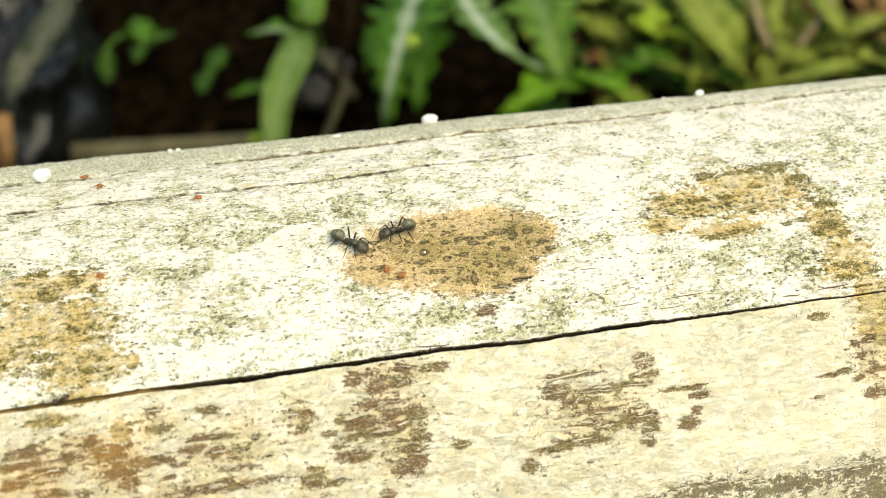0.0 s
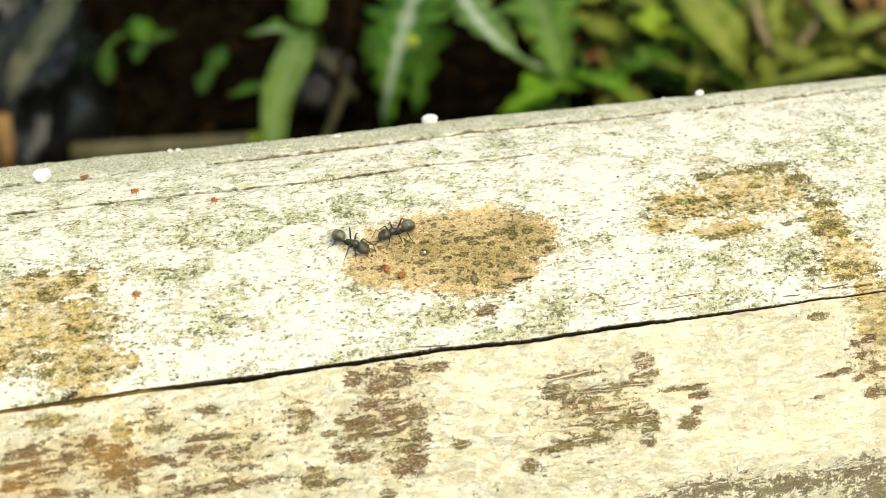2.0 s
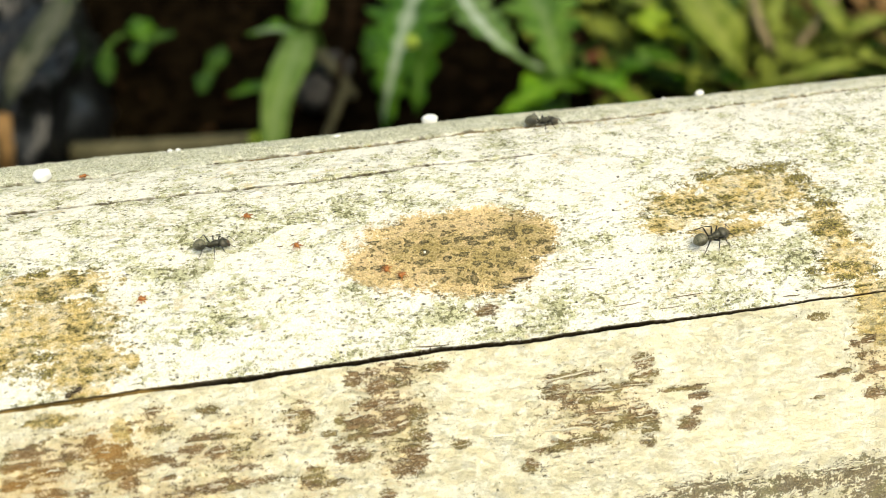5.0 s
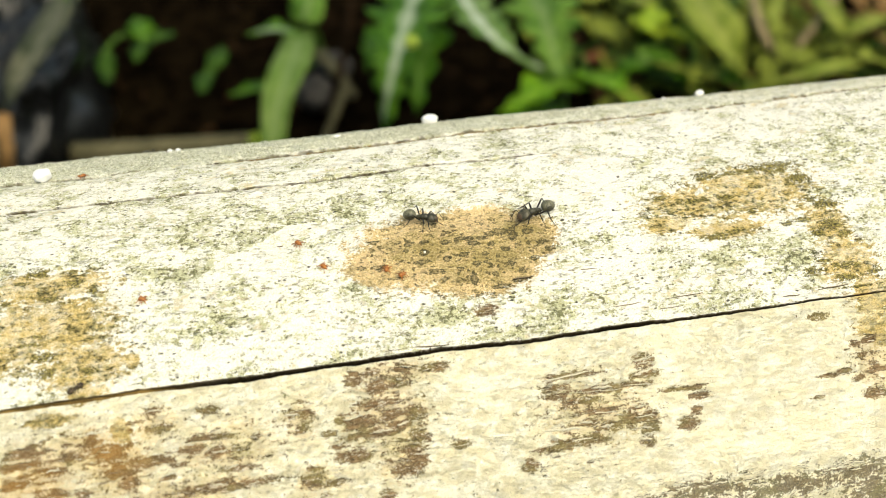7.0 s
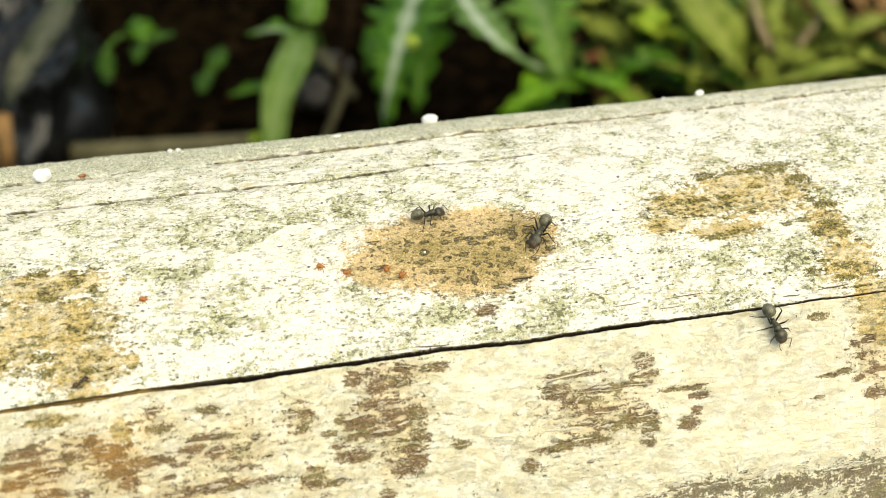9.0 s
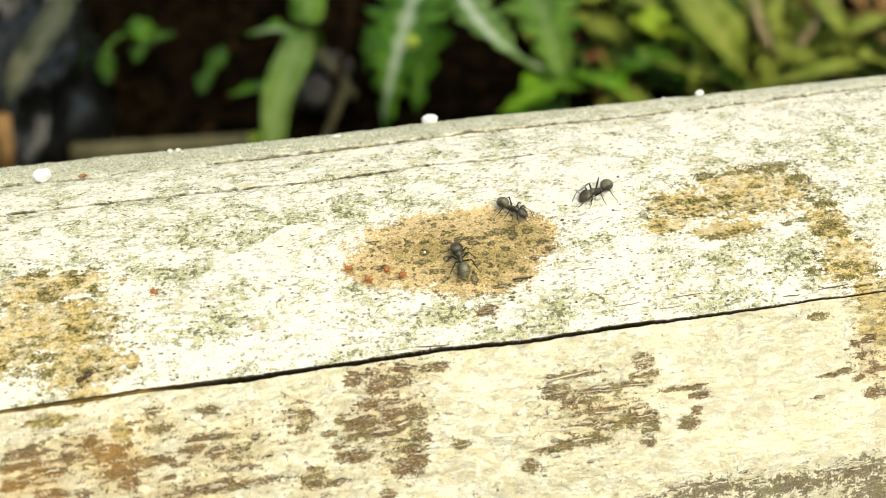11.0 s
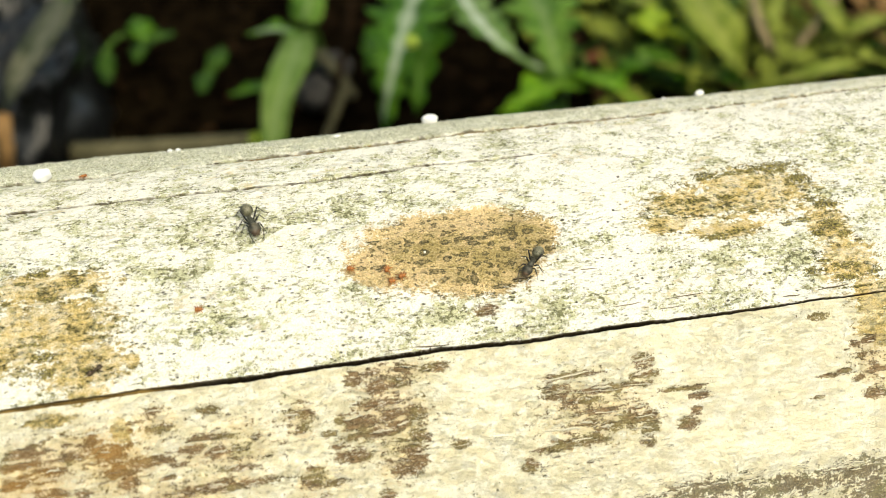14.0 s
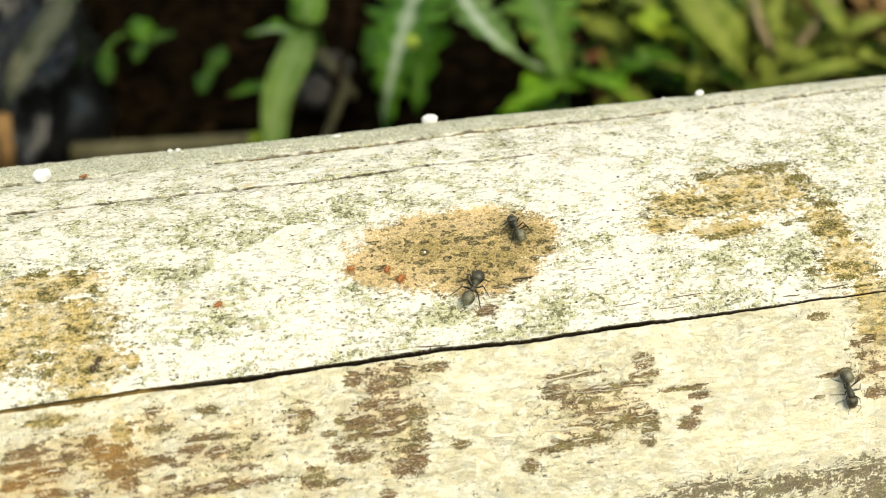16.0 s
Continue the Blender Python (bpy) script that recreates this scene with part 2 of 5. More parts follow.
    # brown worn patches
    br = m.math("ADD", m.attr("brown"), m.math("ADD", m.math("MULTIPLY", flake0, 0.95), m.math("MULTIPLY", fine0, 0.95)))
    br = m.math("SUBTRACT", m.math("ADD", br, m.math("MULTIPLY", m.math("SUBTRACT", n_dot, 0.5), 0.45)), 0.005)
    br = m.math("ADD", br, m.math("MULTIPLY", grit, 0.95))
    br_stroke = m.noise(m.mapped(m.warped(g, 0.7, 0.5), (0.3, 1.25, 1.0)), 1.0, 4, 0.6)
    br_on = m.step(m.math("ADD", br, m.math("MULTIPLY", m.math("SUBTRACT", br_stroke, 0.5), 0.9)), 0.48, 0.57)
    tint = m.mix(m.step(n_zone, 0.44, 0.6), (0.76, 0.58, 0.30), (0.62, 0.51, 0.23))
    tint = m.mix(m.step(n_dot, 0.45, 0.7), tint, (0.8, 0.68, 0.46))
    tint = m.mix(m.attr("rust"), tint, m.mix(n_dot, (0.58, 0.33, 0.09), (0.85, 0.64, 0.3)))
    rub = m.math("ADD", m.attr("rubbed"), m.math("ADD", m.math("MULTIPLY", mid0, 0.9), m.math("ADD", m.math("MULTIPLY", fine0, 0.7), m.math("MULTIPLY", grit, 0.7))))
    col = m.mix(m.step(rub, 0.54, 0.72, 0.0, 0.5), col, tint)
    col = m.mix(m.step(br, 0.42, 0.6, 0.0, 0.7), col, tint)
    brown = m.mix(m.step(n_fibre, 0.35, 0.65), (0.105, 0.062, 0.029), (0.25, 0.15, 0.072))
    brown = m.mix(m.step(n_dot, 0.57, 0.72), brown, (0.38, 0.265, 0.165))
    brown = m.mix(m.step(n_zone, 0.46, 0.6, 0.0, 0.8), brown, (0.2, 0.165, 0.06))
    brown = m.mix(m.math("MULTIPLY", lip, 0.9), brown, (0.05, 0.035, 0.02))
    # pale lines beside the lips: highlights on raised edges, put into the colour
    lit_crest = m.step(m.math("SUBTRACT", lines, 0.535), 0.0, 0.012)
    lit_crest = m.math("MULTIPLY", lit_crest, m.step(m.math("SUBTRACT", lines, 0.535), 0.035, 0.02))
    brown = m.mix(m.math("MULTIPLY", lit_crest, m.step(n_fine, 0.45, 0.53, 0.0, 0.95)), brown, (0.78, 0.74, 0.64))
    brown = m.mix(m.attr("rust"), brown, m.mix(n_fibre, (0.15, 0.07, 0.018), (0.42, 0.23, 0.07)))
    col = m.mix(m.math("MULTIPLY", br_on, m.step(m.math("ADD", n_dot, m.math("MULTIPLY", fine0, 0.5)), 0.42, 0.64, 0.98, 0.7)), col, brown)
    # dark growth
    ms = m.math("ADD", m.attr("moss"), m.math("ADD", m.math("MULTIPLY", flake0, 2.4), fine0))
    ms = m.math("ADD", ms, m.math("MULTIPLY", grit, 2.0))
    ms_on = m.step(ms, 0.5, 0.62)
    growth = m.mix(m.step(n_dot, 0.4, 0.6), (0.05, 0.036, 0.016), (0.26, 0.185, 0.09))
    growth = m.mix(m.step(n_zone, 0.48, 0.56, 0.0, 0.4), growth, (0.16, 0.165, 0.05))
    col = m.mix(m.math("MULTIPLY", ms_on, 0.85), col, growth)
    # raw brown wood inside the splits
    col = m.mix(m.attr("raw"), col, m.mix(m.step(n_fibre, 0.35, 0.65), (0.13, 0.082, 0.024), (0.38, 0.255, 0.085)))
    # split and deep paint the shade inside the gaps, up to near black
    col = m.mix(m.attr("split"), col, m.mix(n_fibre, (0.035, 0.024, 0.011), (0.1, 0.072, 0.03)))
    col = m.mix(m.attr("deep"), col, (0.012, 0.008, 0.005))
    m.colour(col)
    h = m.math("ADD", m.math("MULTIPLY", n_fine, 1.0), m.math("MULTIPLY", n_fibre, 0.3))
    h = m.math("ADD", h, m.math("MULTIPLY", crust, 0.3))
    for mask, deep in ((br_on, 0.6), (film_on, 0.25), (dark_on, 0.3), (pit_on, 0.5), (lip_on, 0.6), (dash_rim, 0.6)):
        h = m.math("SUBTRACT", h, m.math("MULTIPLY", mask, deep))
    h = m.math("ADD", h, m.math("MULTIPLY", grit, 0.7))
    m.bump(h, 0.9, 0.0004)
    return m.m


def leaf_material(name, a, b, vein, gloss=0.6):
    """Leaf green with a paler midrib and side veins; 'across' runs 0 at the midrib to 1 at the edge."""
    m = Mat(name, gloss, spec=0.1)
    co = m.coords()
    n = m.noise(co, 60, 4)
    fine = m.noise(co, 420, 3)
    col = m.mix(m.step(n, 0.35, 0.65), a, b)
    col = m.mix(m.step(m.attr("across"), 0.3, 0.08, 0.0, 0.75), col, vein)
    m.colour(col)
    m.bump(m.math("ADD", n, m.math("MULTIPLY", fine, 0.5)), 0.5, 0.001)
    m.b.inputs["Subsurface Weight"].default_value = 0.0
    m.b.inputs["Transmission Weight"].default_value = 0.0
    return m.m


def gaster_material():
    """Black plates under silky grey hair that thins toward the hind edge of each plate; sky sheen on top and darker
    flanks are painted in.
    """
    m = Mat("ant_silky_grey", 0.34, spec=0.55)
    co = m.coords((1000, 1000, 1000))
    hair = m.noise(m.mapped(co, (0.6, 5, 5)), 2.0, 3)
    silk_sheen = m.math("MULTIPLY", m.step(m.attr("plate"), 1.0, 0.72, 0.25, 1.0), m.step(m.attr("flank_shade"), 0.95, 0.3, 0.15, 1.0))
    silk_sheen = m.math("MULTIPLY", silk_sheen, m.step(hair, 0.25, 0.65, 0.45, 1.0))
    m.colour(m.mix(silk_sheen, (0.009, 0.0085, 0.005), (0.18, 0.172, 0.105)))
    m.rough(m.step(hair, 0.3, 0.7, 0.24, 0.42))
    m.bump(hair, 0.3, 0.00005)
    return m.m


def chitin(name, a, b, rough, spec=0.5):
    m = Mat(name, rough, spec=spec)
    co = m.coords((1000, 1000, 1000))
    n = m.noise(co, 1.2, 4)
    f = m.noise(m.mapped(co, (1, 4, 4)), 3.0, 3)
    m.colour(m.mix(m.step(n, 0.35, 0.65), a, b))
    m.rough(m.step(f, 0.3, 0.7, rough - 0.1, rough + 0.15))
    m.bump(f, 0.35, 0.00006)
    return m.m


def soil_material():
    """Wet soil, near black by the log with its deep shade put into the colour, that gives way to mossy, weedy ground a
    few steps off.
    """
    m = Mat("dark_soil", 0.98, spec=0.0)
    co = m.coords()
    n = m.noise(co, 60, 5)
    f = m.noise(co, 360, 3)
    # darker than bare wet soil: the shade behind the log is in the tone
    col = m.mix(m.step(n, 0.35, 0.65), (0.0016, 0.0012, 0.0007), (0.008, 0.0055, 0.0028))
    far = m.t.nodes.new("ShaderNodeVectorMath")
    far.operation = "LENGTH"
    m.put(far.inputs[0], co)
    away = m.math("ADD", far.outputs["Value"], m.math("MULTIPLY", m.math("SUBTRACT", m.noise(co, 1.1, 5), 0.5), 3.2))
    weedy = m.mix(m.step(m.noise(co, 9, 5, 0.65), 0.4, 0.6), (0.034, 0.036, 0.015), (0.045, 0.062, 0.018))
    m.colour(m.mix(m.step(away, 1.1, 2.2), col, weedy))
    m.bump(m.math("ADD", n, m.math("MULTIPLY", f, 0.4)), 0.8, 0.006)
    return m.m


LOG = log_material()
SLIVER = simple("pale_splinter", (0.44, 0.38, 0.24), (0.8, 0.76, 0.63), 900, 0.6, 0.4, 0.0001, 0.4)
SLIVER_DARK = simple("brown_splinter", (0.12, 0.085, 0.05), (0.34, 0.27, 0.17), 900, 0.65, 0.4, 0.0001, 0.35)
# near-black sides: the shadow gap below a lifted splinter, as colour
SLIVER_SIDE_SHADE = simple("splinter_side_shade", (0.02, 0.016, 0.01), (0.07, 0.055, 0.03), 900, 0.8, 0.4, 0.0001, 0.2)
BODY = chitin("ant_black", (0.013, 0.0125, 0.007), (0.06, 0.057, 0.033), 0.36, 0.5)
HEAD = chitin("ant_head_brownish", (0.02, 0.018, 0.01), (0.085, 0.076, 0.045), 0.38, 0.5)
GASTER = gaster_material()
LIMB = chitin("ant_limb", (0.007, 0.006, 0.005), (0.018, 0.015, 0.012), 0.45)
JAW = chitin("ant_reddish", (0.045, 0.027, 0.014), (0.1, 0.06, 0.032), 0.4)
MITE = chitin("mite_red", (0.26, 0.075, 0.013), (0.46, 0.19, 0.045), 0.5)
TINY = chitin("small_ant_brown", (0.022, 0.014, 0.007), (0.08, 0.05, 0.024), 0.4)
PELLET = simple("chalky_white", (0.86, 0.86, 0.85), (0.9, 0.9, 0.9), 900, 0.8, 0.3, 0.0002)
CRUMB = simple("lichen_white", (0.62, 0.6, 0.5), (0.9, 0.89, 0.84), 1500, 0.8, 0.4, 0.0002)
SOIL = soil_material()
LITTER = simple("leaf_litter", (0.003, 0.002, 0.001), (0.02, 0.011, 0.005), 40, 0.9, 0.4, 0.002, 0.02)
STICK = simple("pale_stick", (0.07, 0.066, 0.035), (0.13, 0.12, 0.07), 50, 0.85, 0.5, 0.001, 0.2)
STRAW = simple("dry_stem", (0.17, 0.13, 0.07), (0.3, 0.24, 0.14), 50, 0.8, 0.4, 0.001, 0.2)
STONE = simple("grey_stone", (0.025, 0.024, 0.022), (0.075, 0.073, 0.07), 80, 0.8, 0.5, 0.001, 0.3)
PLASTIC = simple("dark_sheet", (0.001, 0.0012, 0.0014), (0.01, 0.011, 0.012), 30, 0.34, 0.4, 0.003, 0.5)
GREEN = leaf_material("leaf_green", (0.018, 0.062, 0.005), (0.052, 0.13, 0.012), (0.3, 0.36, 0.27))
GREEN_SOFT = leaf_material("leaf_plain_green", (0.04, 0.1, 0.012), (0.1, 0.19, 0.03), (0.13, 0.2, 0.07))
GREEN_DIM = leaf_material("leaf_dim_green", (0.012, 0.04, 0.004), (0.035, 0.085, 0.008), (0.05, 0.1, 0.02))
GREEN_DEEP = leaf_material("leaf_deep_green", (0.02, 0.07, 0.004), (0.05, 0.13, 0.008), (0.08, 0.16, 0.03))
GREEN_PALE = leaf_material("leaf_pale_green", (0.05, 0.12, 0.018), (0.13, 0.21, 0.07), (0.48, 0.54, 0.46))
GREEN_STRAP = leaf_material("leaf_grey_green", (0.065, 0.125, 0.02), (0.13, 0.2, 0.055), (0.15, 0.22, 0.08))
GREEN_BRIGHT = leaf_material("leaf_bright_green", (0.055, 0.15, 0.006), (0.11, 0.24, 0.012), (0.14, 0.26, 0.03))
GREEN_LIME = leaf_material("leaf_lime", (0.15, 0.25, 0.012), (0.27, 0.37, 0.03), (0.28, 0.37, 0.07))
GREEN_MAT = leaf_material("leaf_olive", (0.075, 0.12, 0.012), (0.19, 0.23, 0.035), (0.15, 0.18, 0.03))
GREEN_OLIVE = leaf_material("leaf_soft_olive", (0.105, 0.15, 0.018), (0.21, 0.25, 0.045), (0.22, 0.25, 0.06))
GREEN_GREY = leaf_material("leaf_grey", (0.028, 0.036, 0.018), (0.085, 0.088, 0.058), (0.1, 0.105, 0.075))
TAN = simple("tan_stalk", (0.16, 0.085, 0.03), (0.3, 0.18, 0.075), 60, 0.8, 0.4, 0.001, 0.2)
DRY = simple("dry_litter", (0.035, 0.02, 0.008), (0.13, 0.08, 0.035), 60, 0.9, 0.4, 0.001, 0.05)
DEAD_BROWN = leaf_material("leaf_dead_brown", (0.09, 0.048, 0.016), (0.2, 0.115, 0.04), (0.22, 0.14, 0.06))
DEAD_RED = leaf_material("leaf_dead_red", (0.09, 0.022, 0.012), (0.15, 0.045, 0.02), (0.2, 0.08, 0.04))


# ---- mesh helpers ----
def link_mesh(name, bm, material, smooth=True):
    me = bpy.data.meshes.new(name)
    bm.to_mesh(me)
    bm.free()
    me.materials.append(material)
    if smooth:
        me.polygons.foreach_set("use_smooth", [True] * len(me.polygons))
    return me


def part(name, bm, material, parent, label=""):
    """One mesh object under a thing or a part."""
    ob = new(name, link_mesh(name, bm, material))
    ob.parent = parent
    return tagged(ob, label)


def loft(bm, rings):
    """Closed tube through rings of points, with pointed ends."""
    made = [[bm.verts.new(p) for p in ring] for ring in rings]
    for a, b in zip(made, made[1:]):
        for i in range(len(a)):
            j = (i + 1) % len(a)
            bm.faces.new((a[i], a[j], b[j], b[i]))
    bm.faces.new(list(reversed(made[0])))
    bm.faces.new(made[-1])


def tube(bm, points, radii, sides=7):
    """A tapered tube along points."""
    pts = [Vector(p) for p in points]
    rings = []
    side = Vector((0.31, 0.87, 0.39))
    for i, p in enumerate(pts):
        d = (pts[min(i + 1, len(pts) - 1)] - pts[max(i - 1, 0)]).normalized()
        side = (side - d * side.dot(d)).normalized()
        up = d.cross(side)
        rings.append([p + (side * math.cos(a) + up * math.sin(a)) * radii[i]
                      for a in (2 * math.pi * k / sides for k in range(sides))])
    loft(bm, rings)


def bend(points, n=8):
    """A smooth run of n + 1 points through three or more given ones."""
    pts = [Vector(p) for p in points]
    ext = [2 * pts[0] - pts[1], *pts, 2 * pts[-1] - pts[-2]]
    out = []
    for i in range(n + 1):
        s = i / n * (len(pts) - 1)
        k = min(int(s), len(pts) - 2)
        t = s - k
        a, b, c, d = ext[k:k + 4]
        out.append(0.5 * (2 * b + (c - a) * t + (2 * a - 5 * b + 4 * c - d) * t * t + (3 * b - a - 3 * c + d) * t ** 3))
    return out


# ---- the log ----
RADIUS = 65.0
TABLE = np.random.default_rng(7).random((256, 256))


def lattice(x, y):
    xi, yi = np.floor(x).astype(int), np.floor(y).astype(int)
    fx, fy = x - xi, y - yi
    fx, fy = fx * fx * (3 - 2 * fx), fy * fy * (3 - 2 * fy)
    xa, xb, ya, yb = xi % 256, (xi + 1) % 256, yi % 256, (yi + 1) % 256
    return (TABLE[xa, ya] * (1 - fx) + TABLE[xb, ya] * fx) * (1 - fy) + (TABLE[xa, yb] * (1 - fx) + TABLE[xb, yb] * fx) * fy


def fbm(x, y, octaves=4, gain=0.5):
    total, amp, norm = 0.0, 1.0, 0.0
    for k in range(octaves):
        total = total + amp * lattice(x * 2 ** k + 17.3 * k, y * 2 ** k + 5.1 * k)
        norm += amp
        amp *= gain
    return total / norm - 0.5


def patches(u, v, spots):
    """How far inside the nearest of some oval stains: 0.5 on the rim, 1 at the heart."""
    best = np.full(u.shape, -1.0)
    for cu, cv, ru, rv in spots:
        best = np.maximum(best, 1 - np.sqrt(((u - cu) / ru) ** 2 + ((v - cv) / rv) ** 2))
    return np.clip(best * 0.5 + 0.5, 0, 1)


KNOT = [(25.3, 9.2, 15.0, 8.5), (36.4, 9.0, 9.7, 5.8), (15.1, 11.3, 6.8, 4.6), (31.9, 13.7, 11.0, 6.2), (31.8, 4.4, 11.3, 3.7), (41.5, 9.1, 5.9, 4.6)]
KNOT_DARK = [(34.2, 12.3, 12.5, 7.0), (40.5, 7.5, 6.0, 5.0), (23.8, 9.0, 9.0, 4.8)]
OCHRE = [(85.0, 4.4, 13.3, 6.6), (72.9, 6.0, 10.8, 4.0), (66.9, 9.8, 5.3, 2.4), (77.7, 12.6, 7.5, 2.1), (96.1, 14.0, 4.2, 5.9),
         (97.1, 21.7, 5.9, 5.3), (99.6, 29.0, 4.3, 5.0), (98.5, 34.5, 3.7, 3.9), (-40.8, 7.4, 11.8, 3.3), (-37.9, 15.5, 9.8, 6.2),
         (-34.5, 22.9, 7.5, 4.7), (-45.0, 16.5, 5.3, 7.1)]
OCHRE_LOW = [
    (-34.7, 27.6, 3.5, 1.6), (-29.5, 34.2, 1.7, 2.6), (-40.1, 30.9, 4.3, 1.1), (-27.5, 23.0, 1.8, 1.5)]
BROWN_A = [
    (11.3, 32.7, 1.9, 1.4), (14.6, 32.4, 1.9, 0.9), (10.8, 35.4, 3.7, 0.7), (7.5, 31.0, 1.4, 1.3), (7.7, 38.2, 2.7, 1.3),
    (13.0, 37.4, 2.3, 0.9), (16.7, 37.6, 1.7, 1.3), (9.6, 40.0, 4.6, 0.9), (14.0, 39.3, 2.8, 0.7), (16.8, 41.3, 1.4, 1.8),
    (4.6, 43.1, 1.6, 0.9), (7.0, 43.2, 1.8, 1.1), (15.6, 43.6, 2.0, 1.1), (14.5, 46.4, 2.6, 1.3), (16.5, 45.2, 1.3, 1.3),
    (20.9, 30.7, 2.4, 0.7), (15.9, 30.2, 2.3, 0.6), (4.6, 37.1, 0.9, 0.7), (2.6, 39.1, 1.1, 0.5), (3.9, 41.2, 1.3, 0.4),
    (10.4, 30.2, 1.3, 0.6)]
BROWN_B = [
    (43.1, 35.3, 4.4, 0.5), (56.1, 34.6, 1.7, 1.2), (55.9, 36.8, 2.2, 0.7), (40.3, 38.3, 2.1, 0.5), (49.4, 38.3, 6.8, 0.6),
    (40.2, 36.9, 2.1, 0.6), (44.3, 39.7, 3.9, 0.6), (47.5, 41.7, 3.9, 0.6), (45.3, 43.5, 1.7, 0.5), (48.5, 44.3, 2.4, 0.8),
    (54.0, 42.0, 1.6, 0.4), (55.4, 43.8, 2.2, 0.8), (55.4, 45.7, 1.7, 0.8), (39.7, 46.7, 3.4, 0.7), (42.4, 46.2, 2.9, 0.7),
    (52.4, 43.9, 1.8, 1.2), (54.8, 47.7, 1.2, 0.8), (45.3, 46.1, 2.9, 0.8), (61.0, 39.9, 2.5, 0.4), (64.3, 40.1, 1.5, 0.4),
    (64.8, 41.6, 2.0, 0.5), (63.9, 44.0, 1.0, 0.7), (62.3, 46.0, 1.7, 1.0)]
BROWN_C = [
    (-34.2, 34.7, 1.0, 1.0), (-31.5, 37.2, 3.0, 1.2), (-25.4, 39.4, 3.5, 0.8), (-44.2, 35.4, 3.0, 0.9), (-45.6, 37.3, 3.4, 0.6),
    (-39.9, 38.8, 1.7, 0.7), (-37.7, 37.2, 2.6, 0.7), (-30.5, 40.0, 2.1, 1.3), (-29.0, 41.9, 1.7, 1.3), (-18.9, 38.3, 2.2, 0.8),
    (-15.1, 39.4, 1.8, 0.8), (-12.4, 42.2, 2.6, 0.4), (-21.2, 40.5, 1.7, 0.3), (-23.9, 34.5, 2.2, 0.6), (-24.2, 31.6, 1.6, 0.4),
    (-15.7, 32.6, 1.8, 0.6), (-15.7, 37.0, 4.0, 0.4), (-47.0, 40.0, 1.3, 0.7), (-45.2, 40.2, 0.8, 0.5), (-39.9, 42.3, 1.7, 0.7),
    (-36.2, 42.9, 1.3, 0.7), (-15.3, 44.8, 7.9, 0.8), (-2.9, 35.3, 1.1, 0.8), (-22.9, 42.2, 1.4, 0.3)]
BROWN_D = [
    (-1.1, 35.5, 1.4, 0.8), (-1.5, 37.7, 1.3, 0.6), (-0.9, 46.1, 1.8, 1.1), (2.6, 46.9, 1.6, 0.6), (-0.2, 44.2, 1.3, 0.3),
    (23.5, 43.7, 1.6, 0.6), (34.6, 48.8, 1.2, 1.0), (10.7, 50.1, 1.4, 0.7), (31.3, 22.3, 1.9, 0.9), (96.5, 36.3, 1.5, 0.7),
    (93.9, 36.7, 1.0, 0.5), (94.8, 39.0, 0.8, 0.5), (91.3, 41.1, 1.2, 0.4), (97.0, 41.4, 1.9, 0.7), (96.2, 45.3, 1.9, 1.0),
    (93.6, 42.6, 1.3, 0.4), (88.8, 41.5, 2.3, 0.3), (85.7, 44.8, 1.0, 0.2), (88.7, 31.2, 1.9, 0.6)]
OLIVE_A = [
    (90.6, 22.9, 2.1, 0.8), (96.3, 22.7, 2.7, 0.8), (92.9, 21.4, 1.5, 0.6), (77.7, -0.3, 2.8, 1.2), (82.8, -0.4, 2.8, 0.8),
    (91.4, -0.8, 5.1, 1.7), (95.0, 2.8, 2.5, 1.4), (71.7, 1.3, 1.6, 0.7), (67.1, 4.0, 2.2, 0.8), (73.1, 5.4, 3.3, 0.7),
    (79.4, 5.3, 2.0, 0.8), (74.8, 13.8, 3.2, 0.7), (78.7, 13.1, 2.1, 0.7), (89.0, 12.7, 1.6, 0.7), (92.0, 12.5, 1.6, 0.7),
    (97.7, 9.6, 2.2, 1.3), (96.7, 14.3, 2.7, 1.5), (93.6, 15.7, 1.6, 0.9), (98.0, 16.3, 1.3, 0.9), (101.1, 24.4, 1.5, 0.6),
    (97.6, 26.8, 3.2, 0.3), (96.1, 25.0, 2.1, 0.8), (95.3, 8.3, 1.3, 1.0), (86.3, 3.8, 1.6, 0.6), (83.2, 9.2, 0.9, 0.5)]
OLIVE_B = [
    (-42.1, 4.6, 2.3, 0.9), (-36.5, 5.1, 1.1, 0.5), (-40.0, 10.0, 1.8, 0.7), (-38.0, 11.0, 1.1, 0.4), (-47.0, 9.9, 1.1, 0.4),
    (-35.9, 7.2, 1.6, 0.9), (-32.8, 9.0, 1.1, 0.9), (-41.7, 16.7, 2.6, 0.3), (-43.2, 18.1, 3.1, 0.4), (-40.8, 20.4, 1.9, 0.9),
    (-40.6, 23.3, 1.9, 1.0), (-34.3, 23.6, 1.6, 0.7), (-44.4, 6.3, 1.4, 0.4), (-30.7, 14.5, 0.9, 0.3), (-28.6, 17.9, 0.9, 0.3)]
